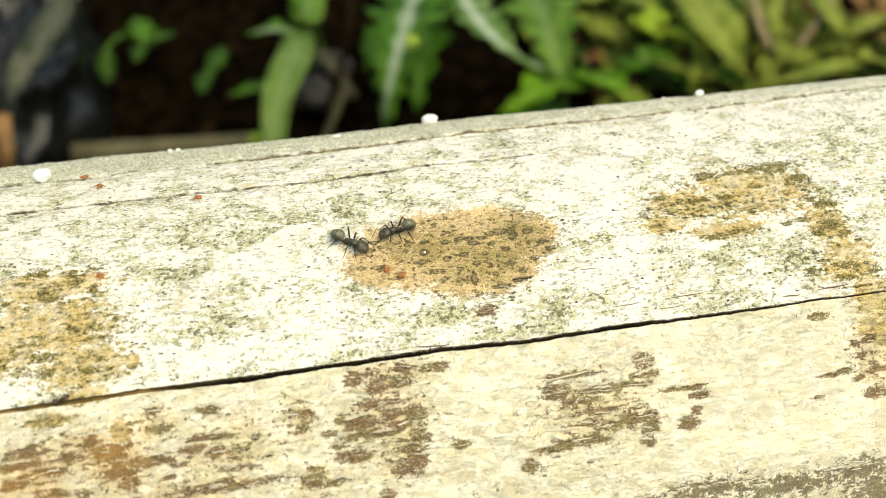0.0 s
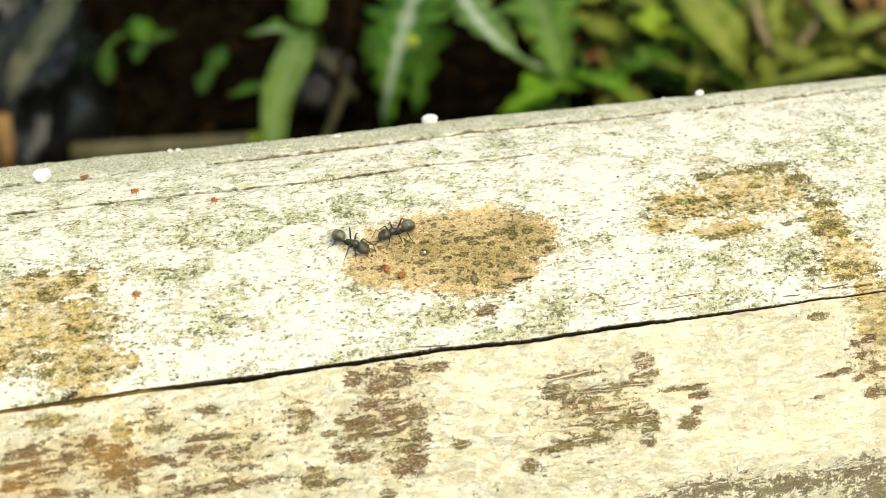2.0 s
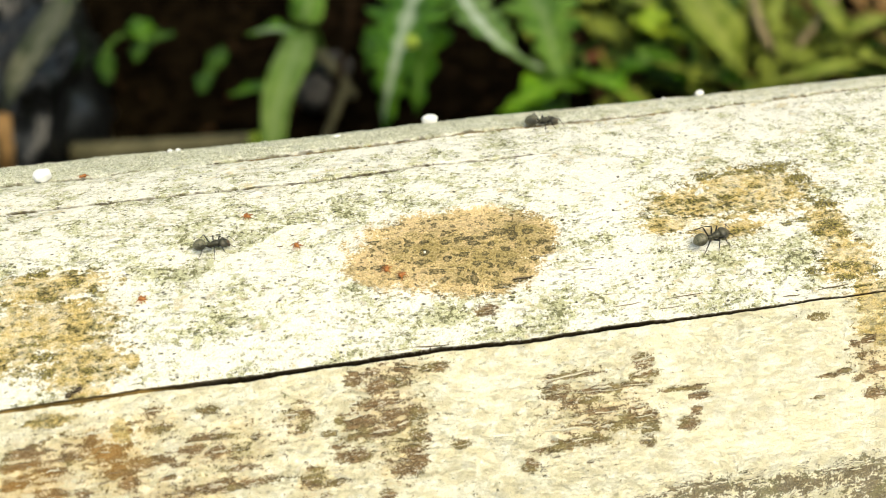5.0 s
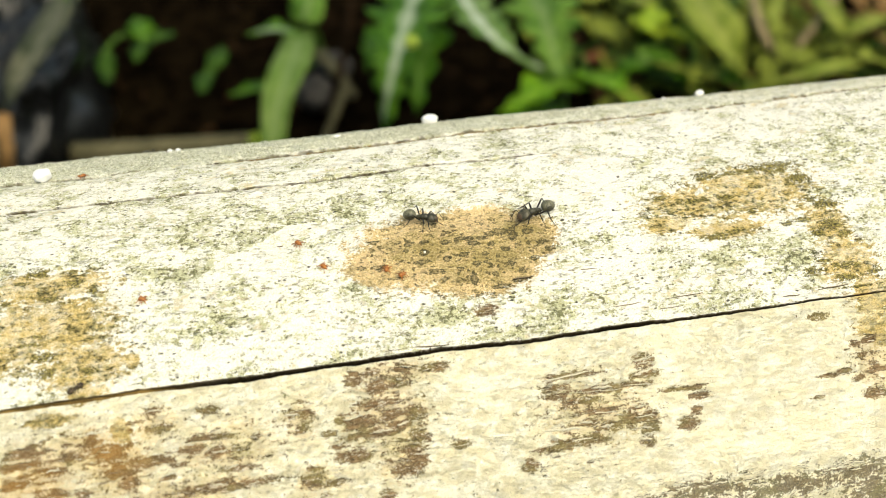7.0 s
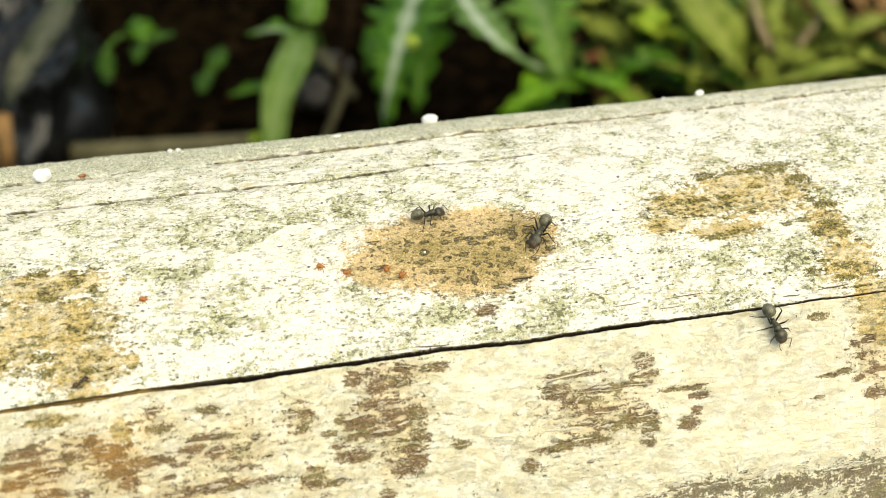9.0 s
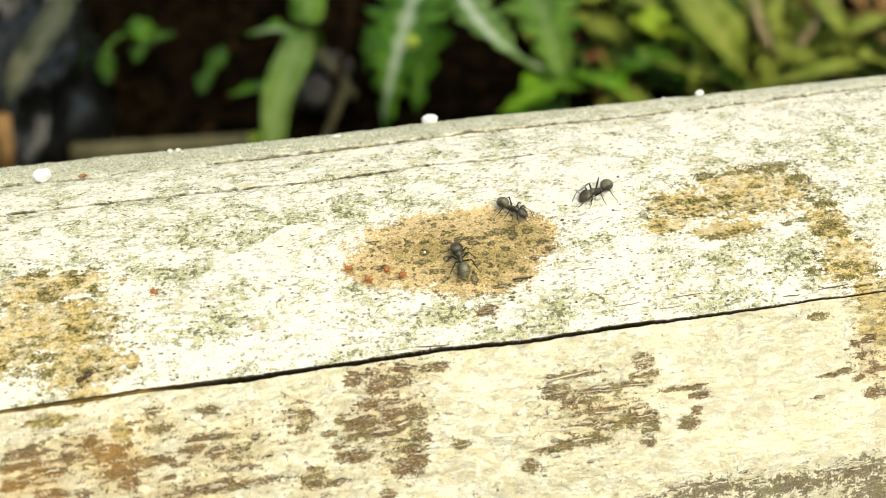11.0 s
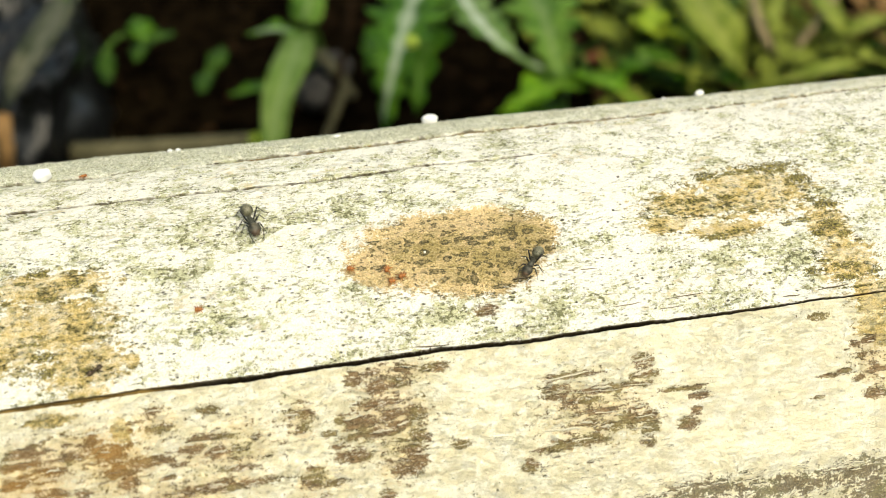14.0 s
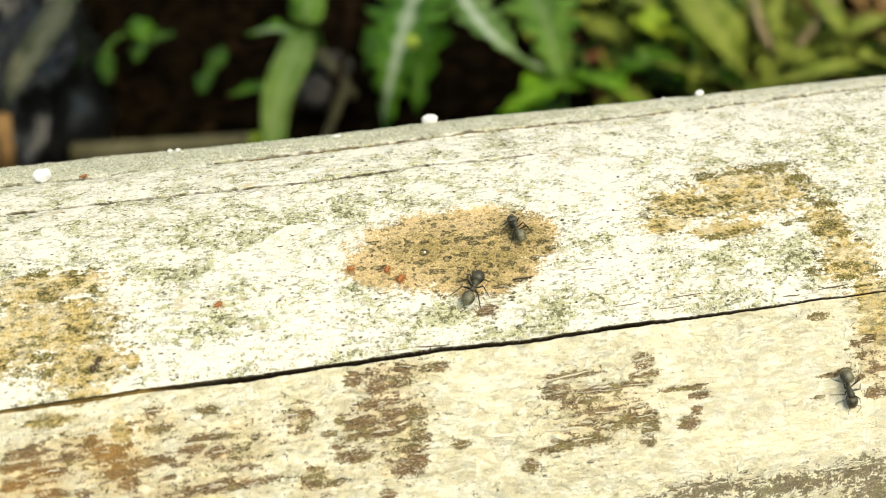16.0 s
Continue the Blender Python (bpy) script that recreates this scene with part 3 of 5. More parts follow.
SPOT_A = [
    (29.4, 7.6, 1.2, 0.6), (31.1, 7.8, 1.0, 0.7), (33.3, 7.9, 1.2, 0.5), (35.0, 7.1, 1.4, 0.6), (36.7, 6.9, 1.8, 0.8),
    (38.9, 8.1, 1.0, 1.1), (39.0, 6.6, 0.8, 0.5), (41.7, 7.5, 1.2, 0.7), (31.6, 8.9, 1.2, 0.6), (34.8, 9.4, 0.7, 0.6),
    (43.5, 10.3, 0.9, 0.8), (45.2, 11.8, 1.4, 0.5), (41.8, 13.4, 1.1, 0.7), (39.0, 15.5, 0.9, 0.7), (38.5, 17.3, 1.8, 0.5),
    (33.2, 11.2, 0.7, 0.5), (26.6, 11.4, 0.9, 0.6), (25.4, 15.4, 1.0, 0.4), (34.3, 15.4, 0.8, 0.5), (30.5, 16.1, 0.8, 1.4),
    (26.8, 7.9, 1.2, 0.5)]
SPOT_B = [
    (20.4, 7.4, 0.9, 0.6), (19.7, 8.9, 0.6, 0.5), (23.1, 7.4, 1.2, 0.5), (27.7, 6.1, 0.6, 0.4), (25.5, 3.8, 0.6, 0.4),
    (22.7, 9.6, 0.8, 0.7), (22.1, 11.5, 1.6, 0.5), (14.3, 11.5, 1.2, 0.5), (11.6, 11.3, 1.0, 0.5), (16.8, 14.1, 1.7, 0.3),
    (24.0, 13.7, 1.6, 0.6), (29.5, 11.0, 1.0, 0.5), (31.5, 13.1, 0.9, 0.6), (28.4, 13.8, 0.9, 0.4), (37.0, 10.9, 0.8, 0.5),
    (37.4, 13.9, 0.8, 0.6), (35.0, 18.1, 2.2, 0.5), (31.8, 19.2, 2.0, 0.4), (14.3, 6.2, 1.6, 0.5), (18.9, 2.3, 1.4, 0.5)]

BROWN = BROWN_A + BROWN_B + BROWN_C + BROWN_D
BROWN_WIDE = [(12.7, 37.5, 7.6, 6.6), (13.2, 43.4, 5.0, 6.0), (46.7, 42.2, 10.8, 6.6), (-37, 36.4, 10.5, 4.5), (-43.1, 39, 9, 6), (-30.4, 40.0, 8, 6),
              (-12.9, 39.2, 9, 5.4), (-24.2, 34, 5, 3.6), (-0.3, 46.0, 4.4, 3.4), (-1.7, 36, 3.2, 4.2), (14.5, 30.8, 8.8, 2.4), (97, 40, 5, 6), (-20, 44.5, 12, 3)]
MOSS = [(64.0, 57.4, 8.0, 1.8), (79.2, 59.1, 11.3, 2.0), (92.7, 58.5, 5.8, 2.2), (94.7, 62.8, 6.3, 3.2)]
BLEACHED = [(56.3, -1.1, 10.8, 8.5), (78.2, -16.1, 21.3, 7.0), (104.7, -21.5, 16.3, 6.4), (47.3, -7.9, 12.0, 3.2), (54.3, 17.5, 6.1, 4.1), (-3.5, 8.5, 4.8, 3.6), (2.9, 19.9, 6.6, 3.0), (-18.6, 24.2, 8.1, 2.7), (-1.4, 24.7, 7.4, 2.4), (64.9, 16.1, 6.2, 2.8)]
ALGAL = [(-10.5, -2.7, 14.8, 5.7), (-20.5, 7.0, 8.4, 2.4), (81.9, 19.1, 14.8, 3.7), (108.9, -5.6, 7.1, 9.1), (-15.6, 19.8, 10.0, 3.0), (13.7, -3.8, 6.2, 2.8), (44.9, 23.2, 8.9, 2.2), (25.4, 22.5, 5.8, 2.0)]
WORN = [(76.0, 47.0, 30.0, 13.0), (92.0, 36.0, 10.0, 5.0), (30.0, 34.0, 9.0, 4.0), (62.0, 33.0, 9.0, 4.0)]
RUST = [(-31, 37, 8, 7), (-44, 40, 8, 5)]

# splits along the grain: line (u, v), half width, depth, all in millimetres
SPLITS = [
    ([(-47.6, 28.4), (-27.8, 28.3), (-5.4, 28.4), (9.3, 28.3), (22.9, 27.9), (37.8, 28.6), (53.7, 28.2), (70.9, 28.4), (84.4, 28.3), (102.3, 28.2)], 0.34, 3.4),
    ([(-50.1, -12.9), (-35.4, -13.1), (-20.4, -12.8), (-8.2, -12.5), (5.3, -12.2), (14.8, -12.2), (25.1, -13.1), (39.7, -12.7), (54.2, -13.0)], 0.32, 1.0),
    ([(-52.2, -25.6), (-46.3, -25.8), (-37.0, -24.7), (-30.5, -25.4), (-22.4, -25.3)], 0.42, 1.3),
    ([(-16.6, -24.7), (-8.3, -24.9), (4.1, -25.2), (27.2, -26.2), (42.8, -26.4), (64.1, -26.6), (87.7, -27.6), (108.4, -28.9), (130.2, -28.9)], 0.6, 0.8),
]


def log_point(u, v, h=0.0):
    """A place on the log, h millimetres above its bare round, in metres."""
    a = v / RADIUS
    r = RADIUS + h
    return Vector((u, -r * math.sin(a), RADIUS + r * math.cos(a))) / 1000


def on_log(u, v, heading):
    """A pose on the log: z off the wood, x along the heading (0 along the log, 90 toward its far side)."""
    a = v / RADIUS
    z = Vector((0, -math.sin(a), math.cos(a)))
    x0, y0 = Vector((1, 0, 0)), Vector((0, math.cos(a), math.sin(a)))
    h = radians(heading)
    x = x0 * math.cos(h) + y0 * math.sin(h)
    m = Matrix((x, z.cross(x), z)).transposed().to_4x4()
    m.translation = log_point(u, v, 0.05)
    return m


def build_log():
    us = np.concatenate([np.linspace(-420, -66, 60, endpoint=False), np.arange(-66, 146, 0.21), np.linspace(146, 520, 60)])
    vs = np.concatenate([np.arange(-52, 70, 0.21)] + [np.arange(c - 1.6, c + 1.6, 0.09) for c in (28.3, -12.7)]
                        + [np.arange(-29.5, -24, 0.12)])
    vs = np.sort(vs)
    vs = vs[np.concatenate([[True], np.diff(vs) > 0.03])]
    turn = 2 * math.pi * RADIUS
    vs = np.concatenate([vs, np.linspace(70, turn - 52, 90, endpoint=False)[1:]])
    nu, nv = len(us), len(vs)
    u, v = np.meshgrid(us, vs, indexing="ij")
    ang = v / RADIUS
    # relief: broad waves, grain ridges, raised crust
    h = 1.1 * fbm(u / 45, np.cos(ang) * 2 + np.sin(ang) * 3 + 40, 3)
    knot = patches(u, v, KNOT)
    smooth = 1 - 0.8 * np.clip((knot - 0.42) * 8, 0, 1)
    h += 0.30 * fbm(u / 9, v / 3.2, 4) + 0.24 * smooth * fbm(u / 3.5, v / 0.8, 3) + 0.22 * fbm(u / 0.8, v / 0.7, 2)
    # raised fibres and crumbs on the weathered back edge
    h += np.clip((-v - 24.5) / 2, 0, 1) * (0.36 * fbm(u / 2.6 + 3, v / 1.1, 3, 0.6) + 0.3 * fbm(u / 0.7, v / 0.6 + 8, 2))
    crust = fbm(u / 3.4 + 9, v / 1.15, 4, 0.6)
    h += 0.12 * np.clip((crust - 0.0) * 14, 0, 1)
    grown = [(a, b, 1.1 * c + 0.1, 1.12 * d + 0.08) for a, b, c, d in BROWN]
    brown = np.maximum(patches(u, v, grown), 0.22 + 0.42 * (patches(u, v, BROWN_WIDE) - 0.25))
    h -= 0.16 * np.clip((brown + 0.5 * fbm(u / 3, v / 1.2, 3) - 0.5) * 8, 0, 1)
    h -= 0.35 * np.clip((knot - 0.46) * 9, 0, 1)
    # split and deep carry painted gap shade; raw is bare brown wood
    split, deep, raw = np.zeros_like(u), np.zeros_like(u), np.zeros_like(u)
    for line, half, depth in SPLITS:
        lu, lv = [p[0] for p in line], [p[1] for p in line]
        mid = np.interp(us, lu, lv) + 0.5 * fbm(us / 9, us * 0 + half * 90, 3) + 0.22 * fbm(us / 1.2, us * 0 + half * 50, 3, 0.7)
        wide = half * (1 + (0.7 if depth > 2 else 0.35) * fbm(us / 14, us * 0 + 31 + half * 70, 3) + 0.35 * fbm(us / 0.9, us * 0 + 77 + half * 30, 3, 0.7))
        if depth > 2:
            wide = wide * np.interp(us, [-60, -40, -24, -8, 60, 75, 95, 105], [0.7, 0.75, 0.8, 1.0, 0.66, 0.48, 0.3, 0.26])
        else:
            wide = wide * np.clip((us - lu[0] + (30 if lu[0] < -45 else 0)) / 8, 0.0, 1) * np.clip((lu[-1] - us + (60 if lu[-1] > 120 else 0)) / 10, 0.0, 1)
        d = np.abs(v - mid[:, None]) / np.maximum(wide[:, None], 1e-3)
        cut = np.clip((1.2 - d) / 0.35, 0, 1) * (wide[:, None] > 0.02)
        depth = depth * (np.interp(us, [-26, -14, 75, 98], [0.25, 1, 1, 0.5])[:, None] if depth > 2 else 1.0)
        h -= depth * cut * np.clip(wide[:, None] / half, 0.2, 1.2)
        h -= 0.12 * np.clip(1 - d / 3.5, 0, 1) * (wide[:, None] > 0.05)
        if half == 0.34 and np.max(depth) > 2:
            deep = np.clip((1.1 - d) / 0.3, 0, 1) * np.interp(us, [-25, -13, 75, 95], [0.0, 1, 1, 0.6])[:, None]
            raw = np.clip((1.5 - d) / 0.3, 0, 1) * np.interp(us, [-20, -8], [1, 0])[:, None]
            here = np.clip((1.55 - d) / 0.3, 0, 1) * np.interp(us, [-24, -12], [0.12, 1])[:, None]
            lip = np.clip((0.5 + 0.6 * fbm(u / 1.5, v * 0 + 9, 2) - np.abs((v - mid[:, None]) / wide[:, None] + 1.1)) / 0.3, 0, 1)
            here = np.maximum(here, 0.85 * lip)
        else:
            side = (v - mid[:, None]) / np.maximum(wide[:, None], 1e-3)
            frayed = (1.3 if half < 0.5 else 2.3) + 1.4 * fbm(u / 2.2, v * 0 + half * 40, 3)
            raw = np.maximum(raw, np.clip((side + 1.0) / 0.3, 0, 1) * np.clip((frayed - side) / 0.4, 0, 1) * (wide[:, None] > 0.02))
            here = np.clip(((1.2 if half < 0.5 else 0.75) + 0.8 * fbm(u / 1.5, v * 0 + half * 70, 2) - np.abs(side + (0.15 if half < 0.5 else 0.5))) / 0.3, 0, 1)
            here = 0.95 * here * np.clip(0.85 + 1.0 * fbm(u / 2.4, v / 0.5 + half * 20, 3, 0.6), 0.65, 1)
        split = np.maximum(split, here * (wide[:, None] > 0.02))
    r = RADIUS + h
    co = np.stack([u, -r * np.sin(ang), RADIUS + r * np.cos(ang)], -1).reshape(-1, 3) / 1000
    idx = np.arange(nu * nv).reshape(nu, nv)
    a, b = idx[:-1], idx[1:]
    quads = np.stack([a, np.roll(a, -1, 1), np.roll(b, -1, 1), b], -1).reshape(-1, 4)
    ends = np.array([[co[idx[i], 0].mean(), 0, 0.065] for i in (0, -1)])
    co = np.vstack([co, ends])
    n0 = nu * nv
    caps = [np.stack([idx[0], np.full(nv, n0), np.roll(idx[0], -1)], -1), np.stack([np.roll(idx[-1], -1), np.full(nv, n0 + 1), idx[-1]], -1)]
    tris = np.vstack(caps)
    me = bpy.data.meshes.new("log")
    me.vertices.add(len(co))
    me.vertices.foreach_set("co", co.ravel())
    loops = np.concatenate([quads.ravel(), tris.ravel()])
    me.loops.add(len(loops))
    me.loops.foreach_set("vertex_index", loops.astype(np.int32))
    nq, nt = len(quads), len(tris)
    me.polygons.add(nq + nt)
    me.polygons.foreach_set("loop_start", np.concatenate([np.arange(nq) * 4, nq * 4 + np.arange(nt) * 3]).astype(np.int32))
    me.polygons.foreach_set("use_smooth", np.ones(nq + nt, dtype=bool))
    me.update(calc_edges=True)

    def scalar(name, data):
        at = me.attributes.new(name, "FLOAT", "POINT")
        at.data.foreach_set("value", np.concatenate([np.asarray(data, dtype=np.float32).ravel(), [0, 0]]).astype(np.float32))

    scalar("knot", knot)
    scalar("knot_dark", patches(u, v, KNOT_DARK))
    scalar("ochre", patches(u, v, OCHRE + OCHRE_LOW))
    scalar("olive", patches(u, v, OLIVE_A + OLIVE_B))
    scalar("spot", patches(u, v, SPOT_A + SPOT_B))
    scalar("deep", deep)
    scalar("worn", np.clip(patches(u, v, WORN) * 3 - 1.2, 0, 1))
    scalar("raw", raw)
    scalar("algae", np.clip(patches(u, v, ALGAL) * 2 - 0.7, 0, 1) - np.clip(patches(u, v, BLEACHED) * 2 - 0.6, 0, 1))
    scalar("brown", brown)
    scalar("rubbed", patches(u, v, BROWN_WIDE))
    scalar("moss", patches(u, v, MOSS))
    scalar("rust", np.clip(patches(u, v, RUST) * 3 - 1.5, 0, 1))
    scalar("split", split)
    scalar("lower", np.clip((v - 28.3) * 4, 0, 1))
    scalar("ridge", (np.maximum(np.clip((-v - 15) / 16, 0, 1) * np.interp(u, [-60, 20, 90], [0.9, 0.6, 0.3]), np.clip((-v - 25.5) / 2, 0, 1) * 0.8)) * np.interp(u, [-10, 30, 70], [1.0, 0.85, 0.6]))
    at = me.attributes.new("grain", "FLOAT_VECTOR", "POINT")
    at.data.foreach_set("vector", np.vstack([np.stack([u, v, np.zeros_like(u)], -1).reshape(-1, 3), [[0, 0, 0], [0, 0, 0]]]).astype(np.float32).ravel())
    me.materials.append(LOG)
    ob = new("log", me)
    return tagged(ob, "weathered barkless log with pale lichen, stains and long splits", "log")


log = build_log()


def build_slivers():
    """Lifted splinters and crust flakes along the grain, parts of the log."""
    rng = random.Random(21)
    shapes = []
    for k in range(8):
        bm = bmesh.new()
        n = 7
        tops, lows = [], []
        for i in range(n):
            t = i / (n - 1)
            x = t - 0.5
            w = 0.5 * math.sin(math.pi * (0.06 + 0.88 * t)) ** 0.6 * rng.uniform(0.75, 1.1)
            y = rng.uniform(-0.3, 0.3) + 0.3 * math.sin(4.0 * t + 2 * k)
            z = 0.55 + 0.5 * math.sin(2.2 * t + k) * rng.uniform(0.4, 1)
            tops.append([bm.verts.new((x, y - w, z * 0.6)), bm.verts.new((x, y, z)), bm.verts.new((x, y + w, z * 0.75))])
            lows.append([bm.verts.new((x, y - w * 0.9, -0.6)), bm.verts.new((x, y + w * 0.9, -0.6))])
        for a, b, c, d in zip(tops, tops[1:], lows, lows[1:]):
            for q in range(2):
                bm.faces.new((a[q], b[q], b[q + 1], a[q + 1]))
            # side faces take the dark slot, standing in for a shadow gap
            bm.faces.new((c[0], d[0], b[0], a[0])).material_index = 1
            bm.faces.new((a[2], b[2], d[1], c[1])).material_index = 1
        for e in (0, -1):
            bm.faces.new((tops[e][0], tops[e][1], tops[e][2], lows[e][1], lows[e][0]))
        bmesh.ops.recalc_face_normals(bm, faces=bm.faces)
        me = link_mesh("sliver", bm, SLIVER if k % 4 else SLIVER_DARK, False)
        me.materials.append(SLIVER_SIDE_SHADE)
        shapes.append(me)
    spots = [(a + rng.uniform(-0.6, 0.6) * c, b + rng.uniform(-0.7, 0.7) * d) for a, b, c, d in BROWN_A + BROWN_B + BROWN_C + BROWN_D if rng.random() < 0.35]
    spots += [(rng.uniform(-46, 30), rng.uniform(4, 26)) for _ in range(40)]
    spots += [(rng.uniform(30, 105), rng.uniform(14, 27)) for _ in range(35)]
    spots = [p for p in spots if not (7 < p[0] < 48 and 0 < p[1] < 21)]
    flakes = [(a + rng.uniform(-0.5, 0.5) * c, b + rng.uniform(-0.9, 0.2) * d) for a, b, c, d in BROWN_A + BROWN_B + BROWN_C if rng.random() < 0.36]
    flakes += [(rng.uniform(44, 101), rng.uniform(54.5, 58.0)) for _ in range(26)]
    flakes += [(rng.uniform(34, 62), rng.uniform(46, 55)) for _ in range(10)] + [(rng.uniform(-20, 8), rng.uniform(44, 50)) for _ in range(10)]
    for u, v in flakes:
        ob = new("sliver", shapes[rng.choice((1, 2, 3, 5, 6, 7))])
        ob.parent = log
        ob.matrix_world = on_log(u, v, rng.uniform(-5, 5)) @ Matrix.Diagonal((rng.uniform(0.9, 3.6) / 1000, rng.uniform(0.25, 0.5) / 1000, rng.uniform(0.4, 0.75) / 1000, 1))
    fibres = [(42.8, 35.3, 8.9, 0.50, 3), (47.5, 38.4, 8.2, 0.30, -3), (54.5, 38.3, 5.0, 0.30, -3), (47.4, 42.0, 6.7, 0.35, -5),
              (40.6, 43.8, 5.9, 0.70, -1), (55.9, 34.2, 3.5, 0.40, 4), (55.7, 34.9, 3.3, 0.30, 0), (66.0, 24.4, 6.5, 0.22, 2),
              (55.6, 24.6, 5.2, 0.25, 3), (62.3, 26.1, 5.1, 0.22, 0), (48.5, 17.0, 6.7, 0.22, -3), (38.6, 17.2, 3.3, 0.35, 1),
              (12.2, 27.1, 7.4, 0.28, 1), (20.1, 27.2, 7.9, 0.28, -3), (43.7, 45.9, 3.5, 0.40, 3), (51.6, 46.1, 3.0, 0.40, 0),
              (54.5, 41.9, 2.2, 0.30, 1), (92.6, 26.4, 5.9, 0.25, 3)]
    for u, v, long, wide, turn in fibres:
        ob = new("sliver", shapes[rng.choice((1, 2, 3, 5, 6, 7) if v > 28 else (0, 4))])
        ob.parent = log
        ob.matrix_world = on_log(u, v, turn) @ Matrix.Diagonal((long / 1000, 0.65 * wide / 1000, rng.uniform(0.25, 0.4) / 1000, 1))
    for u, v in spots:
        ob = new("sliver", shapes[rng.randrange(8)])
        ob.parent = log
        long = rng.uniform(0.4, 1.5) if rng.random() < 0.85 else rng.uniform(1.5, 3.4)
        ob.matrix_world = on_log(u, v, rng.uniform(-5, 5)) @ Matrix.Diagonal((long / 1000, rng.uniform(0.1, 0.26) / 1000, rng.uniform(0.1, 0.24) / 1000, 1))


build_slivers()


# ---- ground ----
def build_ground():
    """One sheet of soil: a low bank under the log that falls away behind it."""
    near = np.linspace(-0.5, 0.9, 150)
    far = np.array([0.3, 1, 3, 8, 25, 80, 250, 900])
    xs = np.concatenate([-0.5 - far[::-1], near, 0.9 + far])
    ys = xs.copy()
    x, y = np.meshgrid(xs, ys, indexing="ij")
    z = 0.022 * fbm(x * 14 + 60, y * 14 + 60, 4) + 0.008 * fbm(x * 60 + 80, y * 60 + 80, 3) - 0.006
    aside = np.clip((np.abs(x - 0.2) - 0.7) / 1.2, 0, 1)
    fall = np.clip((y - 0.02 + aside * (1.6 * fbm(x * 0.5 + 30, y * 0 + 3, 3) - 0.2)) / (0.1 + 0.7 * aside), 0, 1)
    z = np.where(np.abs(y) < 0.03, np.minimum(z, 0.0), z) - 0.35 * fall * fall * (3 - 2 * fall)
    n, k = x.shape
    idx = np.arange(n * k).reshape(n, k)
    quads = np.stack([idx[:-1, :-1], idx[1:, :-1], idx[1:, 1:], idx[:-1, 1:]], -1).reshape(-1, 4)
    me = bpy.data.meshes.new("ground")
    me.from_pydata(np.stack([x, y, z], -1).reshape(-1, 3).tolist(), [], quads.tolist())
    me.polygons.foreach_set("use_smooth", [True] * len(me.polygons))
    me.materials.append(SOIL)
    return tagged(new("ground", me), "dark moist soil between weeds, deep shade in its colour", "ground", kind="structure")


ground = build_ground()


# ---- plants behind the log ----
def leaf_bm(path, width, lobes=0, fold=0.25, tip=0.6, n=30):
    """A folded leaf along a path: width in metres, lobes: teeth along each edge, with a little thickness."""
    bm = bmesh.new()
    lay = bm.verts.layers.float.new("across")
    pts = bend(path, n)
    cols = 7
    grids = []
    for under in (0, 1):
        rows = []
        for i, p in enumerate(pts):
            t = i / n
            d = (pts[min(i + 1, n)] - pts[max(i - 1, 0)]).normalized()
            side = d.cross(Vector((0, 0, 1)))
            side = side.normalized() if side.length > 0.05 else Vector((1, 0, 0))
            up = side.cross(d).normalized()
            w = width * 0.5 * max(0.04, math.sin(math.pi * min(1.0, 0.06 + 0.94 * t) ** tip)) ** 0.75
            if lobes:
                w *= 0.42 + 0.72 * abs(math.sin(math.pi * lobes * t + 0.4)) ** 1.2 * (0.8 + 0.2 * math.sin(7 * t))
            row = []
            for c in range(cols):
                s = c / (cols - 1) * 2 - 1
                wave = 0.08 * width * math.sin(9 * t + 3 * s) * abs(s)
                vert = bm.verts.new(p + side * (s * w) + up * (fold * abs(s) * w + wave - under * 0.0004))
                vert[lay] = abs(s)
                row.append(vert)
            rows.append(row)
        grids.append(rows)
    for rows in grids:
        for a, b in zip(rows, rows[1:]):
            for c in range(cols - 1):
                f = (a[c], a[c + 1], b[c + 1], b[c])
                bm.faces.new(f if rows is grids[0] else tuple(reversed(f)))
    top, low = grids
    for k in range(n):
        for c in (0, cols - 1):
            bm.faces.new((top[k][c], top[k + 1][c], low[k + 1][c], low[k][c]))
    bmesh.ops.recalc_face_normals(bm, faces=bm.faces)
    return bm


def plant(name, base, leaves, label, category="weed", stem=None):
    """A plant on the soil: an Empty at its base, leaves as (path, width, lobes, material) in world metres."""
    thing = tagged(new(name), label, category)
    thing.location = base
    o = Vector(base)
    for path, width, lobes, material, *tip in leaves:
        stalk_from = Vector((0, 0, -0.004))
        local = [Vector(p) - o for p in path]
        part("leaf", leaf_bm(local, width, lobes, 0.25, *tip), material, thing)
        bm = bmesh.new()
        mid = stalk_from.lerp(local[0], 0.55) + Vector((0, 0.006, 0.012))
        run = bend([stalk_from, mid, local[0], local[0].lerp(local[1], 0.25)], 8)
        tube(bm, run, [0.0026 - 0.0012 * i / 8 for i in range(9)], 6)
        part("stalk", bm, stem or GREEN_DEEP, thing)
    return thing

